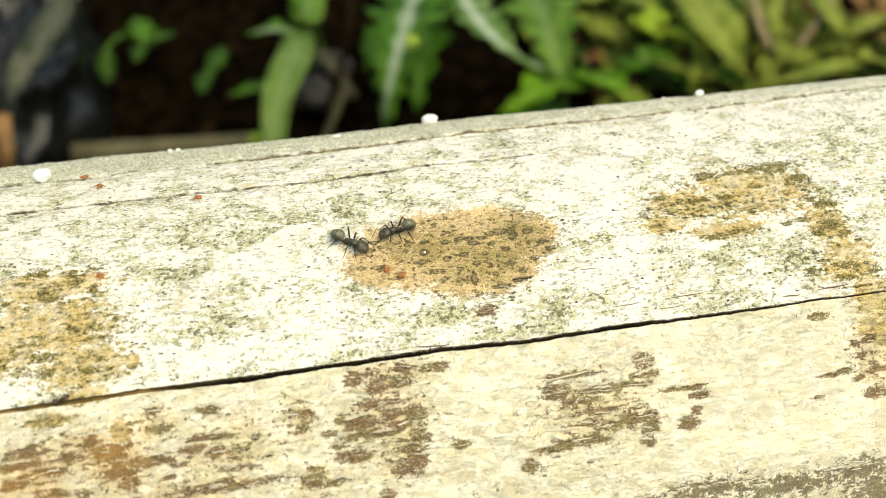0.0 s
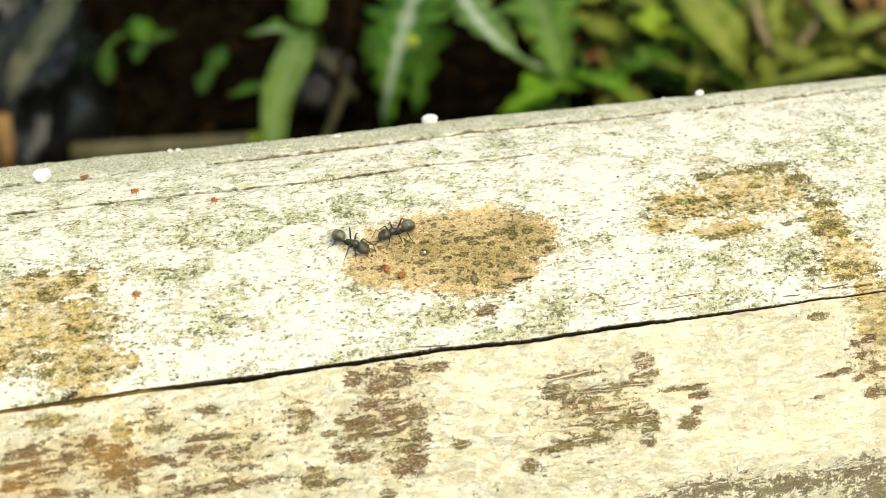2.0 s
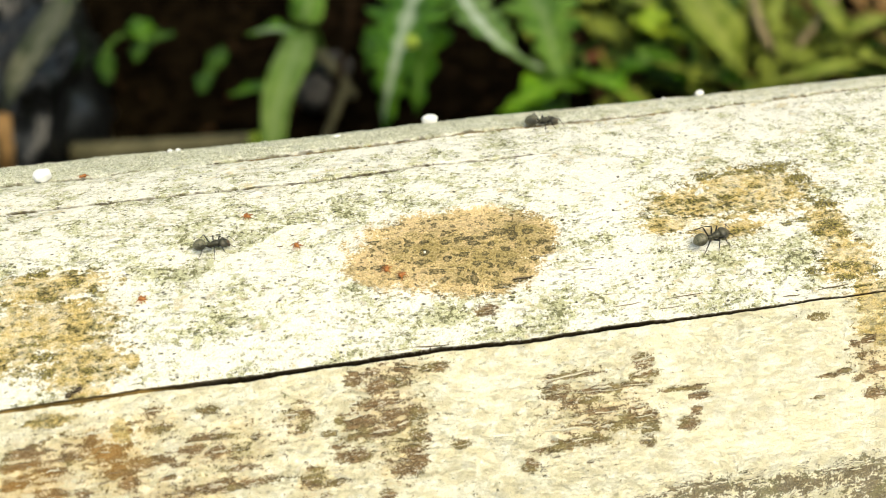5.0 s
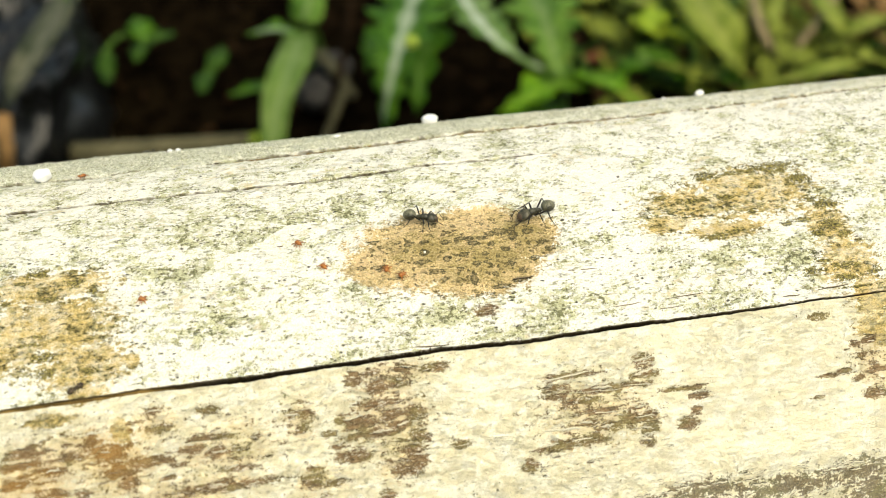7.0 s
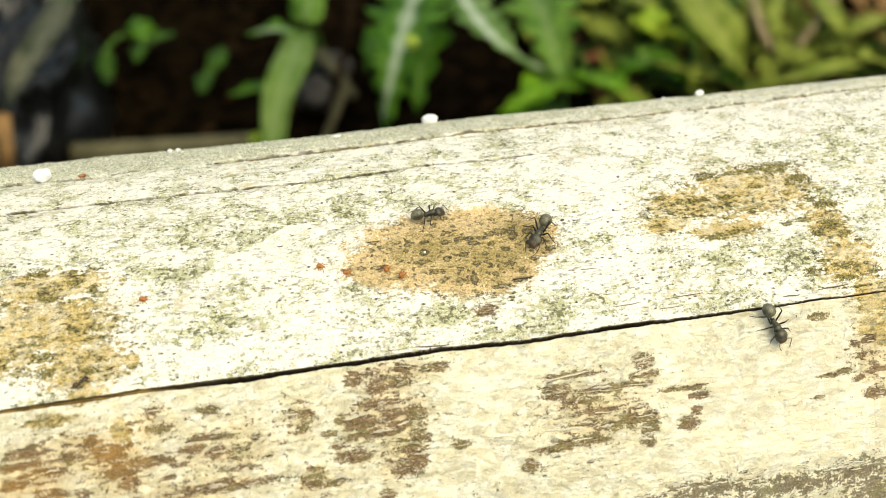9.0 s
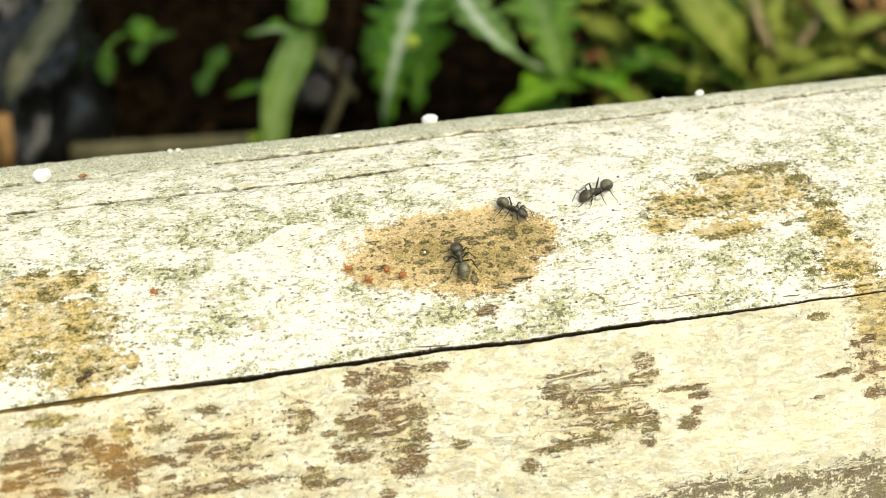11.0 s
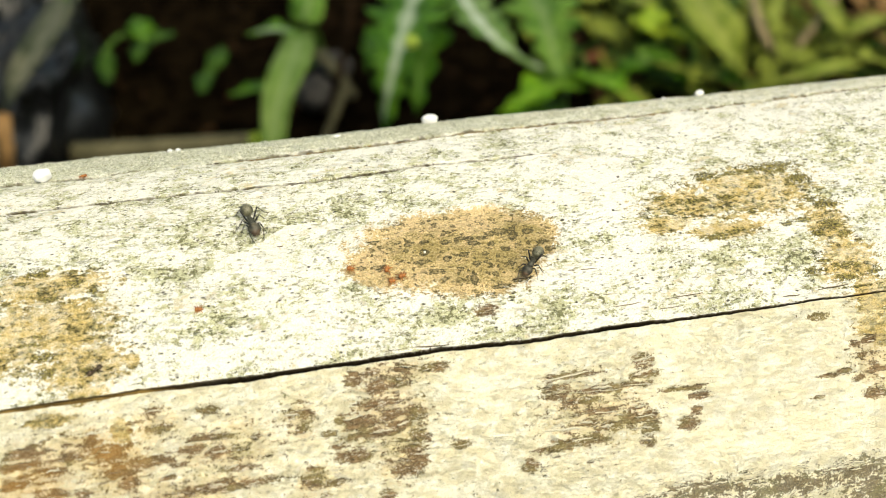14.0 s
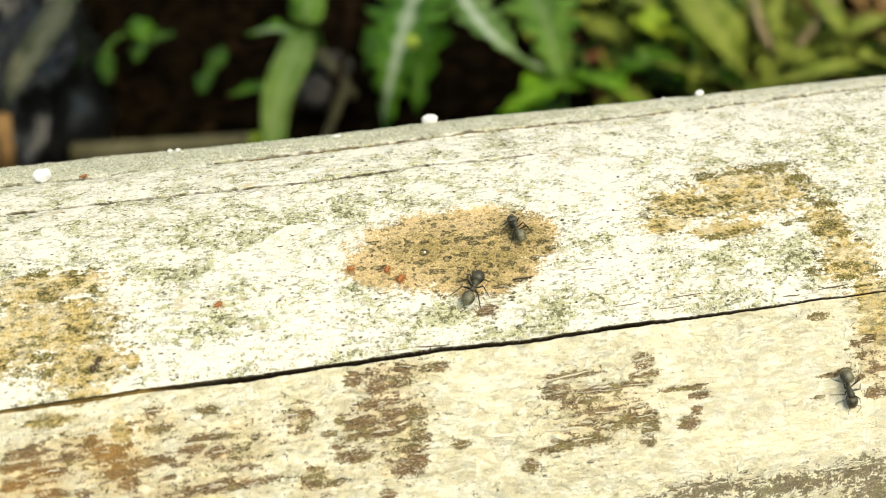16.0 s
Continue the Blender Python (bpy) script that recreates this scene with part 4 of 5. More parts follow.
plant('weed_plant', (0.0562, 0.7262, -0.354), [
    ([(0.0289, 0.61, -0.25), (0.0231, 0.5587, -0.23), (0.0133, 0.5153, -0.22), (0.0028, 0.4893, -0.23), (-0.0056, 0.4591, -0.26), (-0.0114, 0.4314, -0.29)], 0.0285, 0, GREEN_STRAP),
    ([(0.0280, 0.6102, -0.250), (0.0111, 0.6063, -0.240), (-0.0139, 0.6186, -0.250)], 0.0210, 0, GREEN),
    ([(0.0343, 0.6273, -0.250), (0.0411, 0.6405, -0.240), (0.0483, 0.6736, -0.240)], 0.0306, 0, GREEN_SOFT),
    ([(-0.0016, 0.6006, -0.290), (-0.0178, 0.5888, -0.285), (-0.0348, 0.5936, -0.290)], 0.0164, 0, GREEN_DEEP),
    ([(-0.0121, 0.5609, -0.310), (-0.0186, 0.5434, -0.300), (-0.0267, 0.5488, -0.310)], 0.0132, 0, GREEN_LIME),
], 'low weed with smooth strap-shaped green leaves')
plant('thistle_plant', (0.1940, 0.7883, -0.354), [
    ([(0.1435, 0.6658, -0.230), (0.1158, 0.5701, -0.205), (0.0965, 0.5093, -0.200), (0.0860, 0.4864, -0.215), (0.0780, 0.4772, -0.250)], 0.0612, 7, GREEN),
    ([(0.1527, 0.6605, -0.250), (0.1295, 0.5728, -0.240), (0.1162, 0.5354, -0.250), (0.1106, 0.5187, -0.270)], 0.0393, 4, GREEN_DEEP),
    ([(0.1615, 0.6359, -0.230), (0.1648, 0.5495, -0.210), (0.1797, 0.5122, -0.212), (0.2101, 0.5130, -0.235)], 0.0382, 7, GREEN_PALE),
    ([(0.2316, 0.6664, -0.250), (0.2300, 0.5891, -0.240), (0.2298, 0.5551, -0.250), (0.2308, 0.5353, -0.265)], 0.0620, 5, GREEN_SOFT),
    ([(0.0967, 0.6594, -0.290), (0.0875, 0.6166, -0.280), (0.0819, 0.6028, -0.290)], 0.0180, 3, GREEN_DEEP),
], 'leafy weed with toothed leaves and pale midribs')
plant('broadleaf_plant', (0.292, 0.687, -0.354), [
    ([(0.2526, 0.5669, -0.29), (0.2167, 0.5306, -0.27), (0.1774, 0.5203, -0.28)], 0.0519, 4, GREEN_BRIGHT),
    ([(0.2691, 0.5723, -0.29), (0.2706, 0.5161, -0.26), (0.2972, 0.5079, -0.28)], 0.0453, 3, GREEN_BRIGHT),
    ([(0.2463, 0.5546, -0.31), (0.2213, 0.5383, -0.3), (0.1916, 0.5331, -0.31)], 0.0386, 2, GREEN_DEEP),
    ([(0.3028, 0.5832, -0.29), (0.3296, 0.5609, -0.28), (0.36, 0.5414, -0.29)], 0.0301, 0, GREEN_DEEP),
], 'low weed with broad bright green leaves')
plant('chickweed_plant', (0.4156, 0.726, -0.354), [
    ([(0.3494, 0.6244, -0.27), (0.3276, 0.5951, -0.26), (0.3163, 0.5947, -0.27)], 0.0256, 0, GREEN_LIME),
    ([(0.3507, 0.5977, -0.27), (0.3566, 0.5693, -0.26), (0.3721, 0.5646, -0.27)], 0.0279, 0, GREEN_LIME),
    ([(0.3502, 0.601, -0.29), (0.3239, 0.5741, -0.28), (0.3088, 0.5699, -0.29)], 0.0315, 0, GREEN_SOFT),
    ([(0.3603, 0.6626, -0.29), (0.3464, 0.6587, -0.28), (0.3414, 0.6897, -0.29)], 0.0274, 0, GREEN_LIME),
    ([(0.3663, 0.5729, -0.29), (0.3684, 0.5425, -0.28), (0.403, 0.5344, -0.29)], 0.0283, 0, GREEN_SOFT),
    ([(0.4039, 0.6463, -0.29), (0.4204, 0.6376, -0.28), (0.4564, 0.6665, -0.29)], 0.0255, 0, GREEN_SOFT),
    ([(0.3414, 0.5962, -0.31), (0.347, 0.5568, -0.3), (0.3673, 0.5505, -0.31)], 0.0308, 0, GREEN_SOFT),
    ([(0.3257, 0.6192, -0.270), (0.3277, 0.5947, -0.262), (0.3380, 0.5877, -0.270)], 0.0316, 0, GREEN_LIME, 0.95),
    ([(0.3491, 0.5842, -0.270), (0.3576, 0.5779, -0.262), (0.3799, 0.5982, -0.270)], 0.0296, 0, GREEN_LIME, 0.95),
    ([(0.3327, 0.6666, -0.280), (0.3402, 0.6435, -0.272), (0.3573, 0.6458, -0.280)], 0.0279, 0, GREEN_OLIVE, 0.95),
    ([(0.3309, 0.5904, -0.290), (0.3386, 0.5635, -0.280), (0.3599, 0.5607, -0.290)], 0.0355, 0, GREEN_OLIVE, 0.95),
    ([(0.3661, 0.5581, -0.290), (0.3774, 0.5437, -0.282), (0.4035, 0.5536, -0.290)], 0.0284, 0, GREEN_BRIGHT, 0.95),
], 'small weed with lime green oval leaves')
plant('grass_tuft', (0.5743, 0.6703, -0.354), [
    ([(0.5557, 0.5677, -0.29), (0.4687, 0.5221, -0.27), (0.4319, 0.5242, -0.28), (0.4095, 0.5517, -0.31)], 0.0178, 0, GREEN_OLIVE),
    ([(0.3875, 0.6648, -0.27), (0.3735, 0.5728, -0.25), (0.3861, 0.5419, -0.27), (0.408, 0.5479, -0.31)], 0.045, 0, GREEN_OLIVE),
    ([(0.5396, 0.5364, -0.29), (0.499, 0.5317, -0.27), (0.4861, 0.5576, -0.29)], 0.0213, 0, GREEN_OLIVE),
    ([(0.4963, 0.6285, -0.27), (0.4878, 0.5694, -0.26), (0.5028, 0.5591, -0.29)], 0.0185, 0, GREEN_OLIVE),
    ([(0.5493, 0.5924, -0.27), (0.5035, 0.5583, -0.26), (0.4766, 0.5719, -0.29)], 0.0184, 0, GREEN_OLIVE),
    ([(0.4869, 0.6714, -0.29), (0.4508, 0.6053, -0.28), (0.4609, 0.5853, -0.31)], 0.0133, 0, GREEN_OLIVE),
    ([(0.5521, 0.5366, -0.31), (0.5113, 0.5328, -0.29), (0.4939, 0.5451, -0.3)], 0.0162, 0, GREEN_SOFT),
], 'tuft of narrow arching grass blades')
plant('clover_seedling', (-0.1120, 0.7695, -0.354), [
    ([(-0.1071, 0.7126, -0.310), (-0.1103, 0.7238, -0.305), (-0.1156, 0.7506, -0.310)], 0.0220, 0, GREEN_DEEP, 0.95),
    ([(-0.1061, 0.7106, -0.310), (-0.0943, 0.7082, -0.306), (-0.0807, 0.7191, -0.310)], 0.0217, 0, GREEN_DIM, 0.95),
    ([(-0.1081, 0.7074, -0.310), (-0.1112, 0.6882, -0.306), (-0.1158, 0.6791, -0.310)], 0.0150, 0, GREEN_DIM, 0.95),
    ([(-0.1418, 0.7005, -0.310), (-0.1391, 0.6706, -0.306), (-0.1384, 0.6512, -0.310)], 0.0169, 0, GREEN_DIM, 0.95),
], 'small bright green seedling in dark soil')
plant('clover_seedling', (-0.0510, 0.7133, -0.354), [
    ([(-0.0476, 0.6647, -0.315), (-0.0427, 0.6737, -0.311), (-0.0382, 0.6979, -0.315)], 0.0179, 0, GREEN_DIM, 0.95),
    ([(-0.0516, 0.6620, -0.315), (-0.0557, 0.6423, -0.311), (-0.0605, 0.6305, -0.315)], 0.0164, 0, GREEN_DIM, 0.95),
], 'small dim green seedling in dark soil')
plant('grey_leaf_plant', (-0.1785, 0.9238, -0.354), [
    ([(-0.1522, 0.6639, -0.225), (-0.1575, 0.5847, -0.205), (-0.1665, 0.5359, -0.200), (-0.1812, 0.5136, -0.210), (-0.1934, 0.5148, -0.235)], 0.0256, 0, GREEN_GREY),
], 'drooping grey-green leaf beside a dark plastic sheet')


plant('withered_plant', (0.6224, 0.7093, -0.354), [
    ([(0.5363, 0.5738, -0.280), (0.5157, 0.5714, -0.262), (0.5195, 0.6125, -0.280)], 0.0220, 0, DEAD_BROWN),
    ([(0.5470, 0.5898, -0.280), (0.5472, 0.5894, -0.262), (0.5882, 0.6491, -0.280)], 0.0262, 0, DEAD_BROWN),
    ([(0.5377, 0.5898, -0.285), (0.4952, 0.5577, -0.268), (0.4897, 0.5782, -0.285)], 0.0141, 0, DEAD_BROWN),
    ([(0.5434, 0.5958, -0.280), (0.5283, 0.6062, -0.265), (0.5458, 0.6536, -0.275)], 0.0192, 0, DEAD_BROWN),
    ([(0.5368, 0.5737, -0.280), (0.5235, 0.5344, -0.262), (0.5519, 0.5506, -0.280)], 0.0195, 0, DEAD_BROWN),
], 'withered brown leaves among the green weeds', 'weed', STRAW)


def stem_thing(name, path, r0, r1, material, label, category):
    bm = bmesh.new()
    pts = bend(path, 14)
    tube(bm, [p + 0.15 * r0 * Vector((noise.noise(p * 90), noise.noise(p * 80 + Vector((5, 0, 0))), 0)) for p in pts],
         [r0 + (r1 - r0) * i / 14 for i in range(15)], 10)
    return tagged(new(name, link_mesh(name, bm, material)), label, category)


stem_thing('fallen_stick', [(-0.168, 0.5811, -0.326), (-0.0981, 0.5767, -0.326), (-0.0186, 0.5724, -0.326)], 0.0085, 0.007, STICK, 'pale weathered stick lying on the soil behind the log', 'stick')
stem_thing('dry_stem', [(0.4316, 0.6230, -0.260), (0.4259, 0.5770, -0.270), (0.4498, 0.5581, -0.300), (0.4924, 0.5676, -0.352)], 0.0042, 0.0034, STRAW, 'dry tan stem leaning through the grass', 'stem')
stem_thing('dry_stem', [(0.5124, 0.6203, -0.270), (0.4802, 0.5856, -0.270), (0.4565, 0.5700, -0.290), (0.4748, 0.6051, -0.352)], 0.0036, 0.0029, STRAW, 'dry tan stem leaning through the grass', 'stem')
stem_thing('dry_stem', [(0.0864, 0.7254, -0.29), (0.0634, 0.6222, -0.29), (0.0396, 0.5953, -0.35)], 0.003, 0.003, LITTER, 'dry tan stem standing in dark soil', 'stem')
stem_thing('dry_stem', [(-0.1757, 0.4613, -0.190), (-0.1764, 0.4478, -0.200), (-0.1842, 0.4546, -0.235), (-0.2199, 0.5487, -0.352)], 0.0056, 0.005, TAN, 'thick tan stalk beside the plastic sheet', 'stem')
stem_thing('dry_stem', [(0.0652, 0.6163, -0.310), (0.0528, 0.5913, -0.320), (0.0408, 0.5853, -0.345)], 0.0042, 0.0034, STICK, 'dry tan stem standing in dark soil', 'stem')
stem_thing('dry_stem', [(0.0484, 0.6786, -0.320), (0.0600, 0.6421, -0.315), (0.0732, 0.6233, -0.330)], 0.0058, 0.0046, STICK, 'pale tan curl of dead stalk in dark soil', 'stem')
stem_thing('dry_stem', [(-0.026, 0.7102, -0.33), (0.0376, 0.6982, -0.31), (0.1053, 0.7357, -0.33)], 0.003, 0.0022, LITTER, 'thin brown twig on the soil', 'twig')


def lump(name, at, size, material, label, category, rough=0.25, freq=1.5, turn=0.0, sub=4, folds=(1, 1, 1)):
    """An uneven lump resting on the soil."""
    bm = bmesh.new()
    bmesh.ops.create_icosphere(bm, subdivisions=sub, radius=1.0)
    for w in bm.verts:
        p = w.co.copy()
        q = Vector((p.x * folds[0], p.y * folds[1], p.z * folds[2])) * freq
        ridge = 1 - 2 * abs(noise.noise(q + Vector(at) * 9))
        k = 1 + rough * ridge + 0.3 * rough * noise.noise(q * 3.1)
        w.co = Vector((p.x * size[0], p.y * size[1], p.z * size[2])) * k
    ob = new(name, link_mesh(name, bm, material))
    ob.matrix_world = Matrix.Translation(at) @ Matrix.Rotation(radians(turn), 4, "Z")
    return tagged(ob, label, category)


lump('flower_bud', (0.1021, 0.4874, -0.18), (0.0052, 0.0052, 0.0046), GREEN_LIME, 'pale lime flower bud resting on a toothed leaf', 'bud', 0.08)
lump('stone', (0.0406, 0.6449, -0.338), (0.016, 0.016, 0.014), STONE, 'small grey stone half sunk in soil', 'stone', 0.2)
lump('stone', (0.0605, 0.6849, -0.34), (0.016, 0.012, 0.012), STONE, 'small grey stone half sunk in soil', 'stone', 0.2)
lump('plastic_sheet', (-0.2323, 0.7508, -0.31), (0.055, 0.1, 0.085), PLASTIC, 'crumpled dark grey plastic sheet lying on soil', 'plastic sheet', 0.36, 1.7, 15, 5, (2.0, 0.7, 0.7))
lump('plastic_sheet', (-0.1931, 0.6255, -0.318), (0.036, 0.075, 0.07), PLASTIC, 'crumpled dark grey plastic sheet lying on soil', 'plastic sheet', 0.36, 1.6, -20, 5, (2.2, 0.7, 0.6))
dead = tagged(new('fallen_leaf', link_mesh('fallen_leaf', leaf_bm([(0.2796, 0.6191, -0.31), (0.2959, 0.6096, -0.302), (0.3204, 0.6134, -0.31)], 0.022), DEAD_RED)), 'dull red dead leaf lying among weeds', 'fallen leaf')


def litter():
    """Broken dead leaves and crumbs strewn over the soil."""
    rng = random.Random(4)
    bm = bmesh.new()
    for _ in range(700):
        c = Vector((rng.uniform(-0.45, 0.85), rng.uniform(0.28, 1.1), -0.35 + rng.uniform(0.0, 0.012)))
        s = rng.uniform(0.003, 0.011)
        rot = Euler((rng.uniform(-0.6, 0.6), rng.uniform(-0.6, 0.6), rng.uniform(0, 6.3))).to_matrix()
        ring = [bm.verts.new(c + rot @ Vector((math.cos(a) * s, math.sin(a) * s * 0.5, rng.uniform(-0.1, 0.1) * s)))
                for a in (k * math.pi / 3 for k in range(6))]
        bm.faces.new(ring)
    for _ in range(900):
        c = Vector((rng.gauss(0.62, 0.16), rng.uniform(0.5, 1.25), -0.35 + rng.uniform(0.002, 0.02)))
        s = rng.uniform(0.005, 0.016)
        rot = Euler((rng.uniform(-0.6, 0.6), rng.uniform(-0.6, 0.6), rng.uniform(0, 6.3))).to_matrix()
        bm.faces.new([bm.verts.new(c + rot @ Vector((math.cos(a) * s, math.sin(a) * s * 0.45, rng.uniform(-0.15, 0.15) * s)))
                      for a in (k * math.pi / 3 for k in range(6))]).material_index = 1
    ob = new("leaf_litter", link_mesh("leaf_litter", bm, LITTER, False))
    ob.data.materials.append(DRY)
    return tagged(ob, "brown leaf litter strewn over dark soil", "leaf litter", kind="stuff")


litter()


def undergrowth():
    """Small leaves of the weed mat beyond the larger plants."""
    rng = random.Random(9)
    bm = bmesh.new()
    for k in range(9000):
        if k < 3300:
            x, y = rng.gauss(0.56, 0.2), rng.gauss(0.8, 0.24)
            if math.hypot(x - 0.59, y - 0.68) < 0.07 + 0.08 * rng.random():
                continue
        else:
            x, y = rng.gauss(0.5, 1.1), rng.uniform(0.36, 3.2)
        if y < 0.36:
            continue
        patch = noise.noise(Vector((x * 2.2, y * 2.2, 4.0))) + 0.5 * noise.noise(Vector((x * 6, y * 6, 1.0)))
        if k >= 3300 and patch < -0.05 + 0.9 * max(0.0, math.hypot(x - 0.5, y - 0.9) - 1.3 + 0.8 * rng.random()):
            continue
        if x < 0.24 + 0.16 * rng.random() and y < 0.95:
            continue
        c = Vector((x, y, -0.35 + rng.uniform(0.004, 0.08 if k < 3300 else 0.06)))
        s = rng.uniform(0.008, 0.024)
        rot = Euler((rng.uniform(-0.7, 0.7), rng.uniform(-0.7, 0.7), rng.uniform(0, 6.3))).to_matrix()
        tip, base = bm.verts.new(c + rot @ Vector((s, 0, 0))), bm.verts.new(c - rot @ Vector((s, 0, 0)))
        m0 = bm.verts.new(c + rot @ Vector((0, 0, -0.1 * s)))
        a = [bm.verts.new(c + rot @ Vector((q * s, 0.42 * s, 0.1 * s))) for q in (0.5, -0.4)]
        b = [bm.verts.new(c + rot @ Vector((q * s, -0.42 * s, 0.1 * s))) for q in (0.5, -0.4)]
        bm.faces.new((base, m0, tip, a[0], a[1]))
        bm.faces.new((base, b[1], b[0], tip, m0))
    ob = new("weed_mat", link_mesh("weed_mat", bm, GREEN_MAT, False))
    return tagged(ob, "low mat of small green weed leaves", "weeds", kind="stuff")


undergrowth()


# ---- pellets on the log ----
def pellet(u, v, a, b, c, spin):
    bm = bmesh.new()
    bmesh.ops.create_icosphere(bm, subdivisions=3, radius=1.0)
    for w in bm.verts:
        p = w.co.copy()
        k = 1 + (0.3 if a > 1.75 else 0.12) * noise.noise(p * 1.3 + Vector((u, v, 3))) + 0.08 * noise.noise(p * 4 + Vector((v, u, 1)))
        w.co = Vector((p.x * a, p.y * b, p.z * c)) * k / 1000
    ob = new("white_pellet", link_mesh("white_pellet", bm, PELLET))
    ob.matrix_world = on_log(u, v, spin) @ Matrix.Translation((0, 0, c * 0.75 / 1000))
    return tagged(ob, "small chalky white pellet on the log", "pellet", "white pellets on the log")


for row in ((-44.4, -25.7, 1.8, 1.25, 1.3, 55), (33.0, -44.0, 1.7, 1.4, 1.25, 0), (94.3, -44.2, 1.0, 0.8, 0.7, 0), (-21.9, -41.5, 0.6, 0.5, 0.35, 0),
            (-20.2, -41.2, 0.5, 0.5, 0.35, 40), (12.3, -36.0, 0.8, 0.4, 0.3, 10), (86.0, -44.5, 0.4, 0.3, 0.3, 0)):
    pellet(*row)


def lichen_crumb(u, v, size):
    """A flat, lobed crumb of white lichen, size in millimetres across."""
    bm = bmesh.new()
    bmesh.ops.create_icosphere(bm, subdivisions=3, radius=0.5)
    for w in bm.verts:
        p = w.co.copy()
        lobes = 1 + 0.14 * math.sin(4 * math.atan2(p.y, p.x) + u) * math.hypot(p.x, p.y) * 2 + 0.4 * noise.noise(p * 3 + Vector((u, v, 0)))
        w.co = Vector((p.x * lobes, p.y * lobes * 0.8, p.z * 0.35)) * size * 1.3 / 1000
    ob = new("lichen_crumb", link_mesh("lichen_crumb", bm, CRUMB))
    ob.matrix_world = on_log(u, v, 20 * u) @ Matrix.Translation((0, 0, size * 0.12 / 1000))
    return tagged(ob, "tiny lobed crumb of white lichen on the log", "lichen", "lichen crumbs on the log")


for row in ((71.4, 1.7, 1.0), (72.6, 1.6, 0.6), (75.4, 3.4, 1.0), (74.4, 4.0, 0.7), (62.3, 3.8, 0.9), (22.9, 9.7, 0.4), (76.9, 2.9, 0.5)):
    lichen_crumb(*row)


# ---- ants and mites ----
def egg(bm, at, size, tilt=0.0, nose=0.0, seg=20, rings=12):
    """An ovoid: at and size in millimetres; tilt pitches it; nose narrows its front."""
    rot = Matrix.Rotation(radians(tilt), 3, "Y")
    rows = []
    for i in range(1, rings):
        a = math.pi * i / rings
        x, r = -math.cos(a), math.sin(a)
        r *= 1 - nose * x
        rows.append([(Vector(at) + rot @ Vector((x * size[0], math.cos(b) * r * size[1], math.sin(b) * r * size[2]))) / 1000
                     for b in (2 * math.pi * k / seg for k in range(seg))])
    loft(bm, rows)


def build_ant(name, k, label, gaster_look=None, head_k=1.0, gaster_k=1.0):
    """An ant of k times seven millimetres, head along +x, on its feet at z = 0; head_k and gaster_k swell those parts."""
    ant = tagged(new(name), label, "ant", "ants on the log")

    def shape(part_name, eggs, material, parent=ant, note=""):
        bm = bmesh.new()
        for at, size, tilt, nose in eggs:
            egg(bm, [c * k for c in at], [c * k for c in size], tilt, nose)
        return part(part_name, bm, material, parent, note)

    bm = bmesh.new()
    plate, flank_shade = bm.verts.layers.float.new("plate"), bm.verts.layers.float.new("flank_shade")
    egg(bm, [c * k for c in (-2.3, 0, 1.5)], [c * k * gaster_k for c in (1.26, 1.08, 1.05)], -14, -0.1, 28, 48)
    mid = Vector((-2.3, 0, 1.5)) * k / 1000
    for w in bm.verts:
        along = 0.5 - (w.co.x - mid.x) * 1000 / k / 2.6
        here = (along - 0.02) / 0.27
        w[plate] = here % 1.0
        # grows toward the sides, where the painted top sheen fades to dark
        w[flank_shade] = min(1.0, abs(w.co.y - mid.y) * 1000 / k / 1.12)
        w.co = mid + (w.co - mid) * (1 - 0.06 * max(0.0, 1 - 5 * (here % 1.0)))
    part("gaster", bm, gaster_look or GASTER, ant, "silky grey rounded gaster with faint bands")
    shape("petiole", [((-0.85, 0, 1.1), (0.18, 0.34, 0.5), 8, 0.0), ((-1.0, 0, 0.9), (0.32, 0.17, 0.17), 0, 0.0)], BODY)
    shape("thorax", [((0.82, 0, 1.36), (0.74, 0.62, 0.58), 10, 0.12), ((0.15, 0, 1.36), (0.5, 0.46, 0.48), -6, 0.0),
                     ((-0.38, 0, 1.16), (0.5, 0.42, 0.5), 24, -0.1), ((0.1, 0, 0.95), (0.8, 0.36, 0.34), 6, 0.0)], BODY)
    head = shape("head", [((2.15, 0, 1.15), (1.05 * head_k, 0.98 * head_k, 0.66 * head_k), 26, 0.2), ((1.42, 0, 1.28), (0.3, 0.26, 0.26), 10, 0)], HEAD)
    shape("clypeus", [((2.15 + 0.47 * head_k, 0, 1.15 - 0.14 * head_k), (0.54 * head_k, 0.75 * head_k, 0.5 * head_k), 34, 0.15)], JAW, head, "reddish-brown face plate")
    for s in (-1, 1):
        shape("eye", [((2.05, s * 0.72 * head_k, 1.15 + 0.3 * head_k), (0.2, 0.14, 0.17), 20, 0)], LIMB, head)
        bm = bmesh.new()
        tube(bm, [Vector(p) * k / 1000 for p in ((2.7, s * 0.42, 0.75), (3.0, s * 0.36, 0.55), (3.15, s * 0.08, 0.48))],
             [q * k / 1000 for q in (0.16, 0.15, 0.04)])
        part("mandible", bm, JAW, head, "reddish mandible")
        bm = bmesh.new()
        run = [(2.6, s * 0.3, 1.2), (2.85, s * 0.75, 1.6), (3.1, s * 1.08, 1.62), (3.45, s * 1.06, 1.1), (3.9, s * 0.85, 0.55), (4.15, s * 0.7, 0.25)]
        root = Vector(run[0])
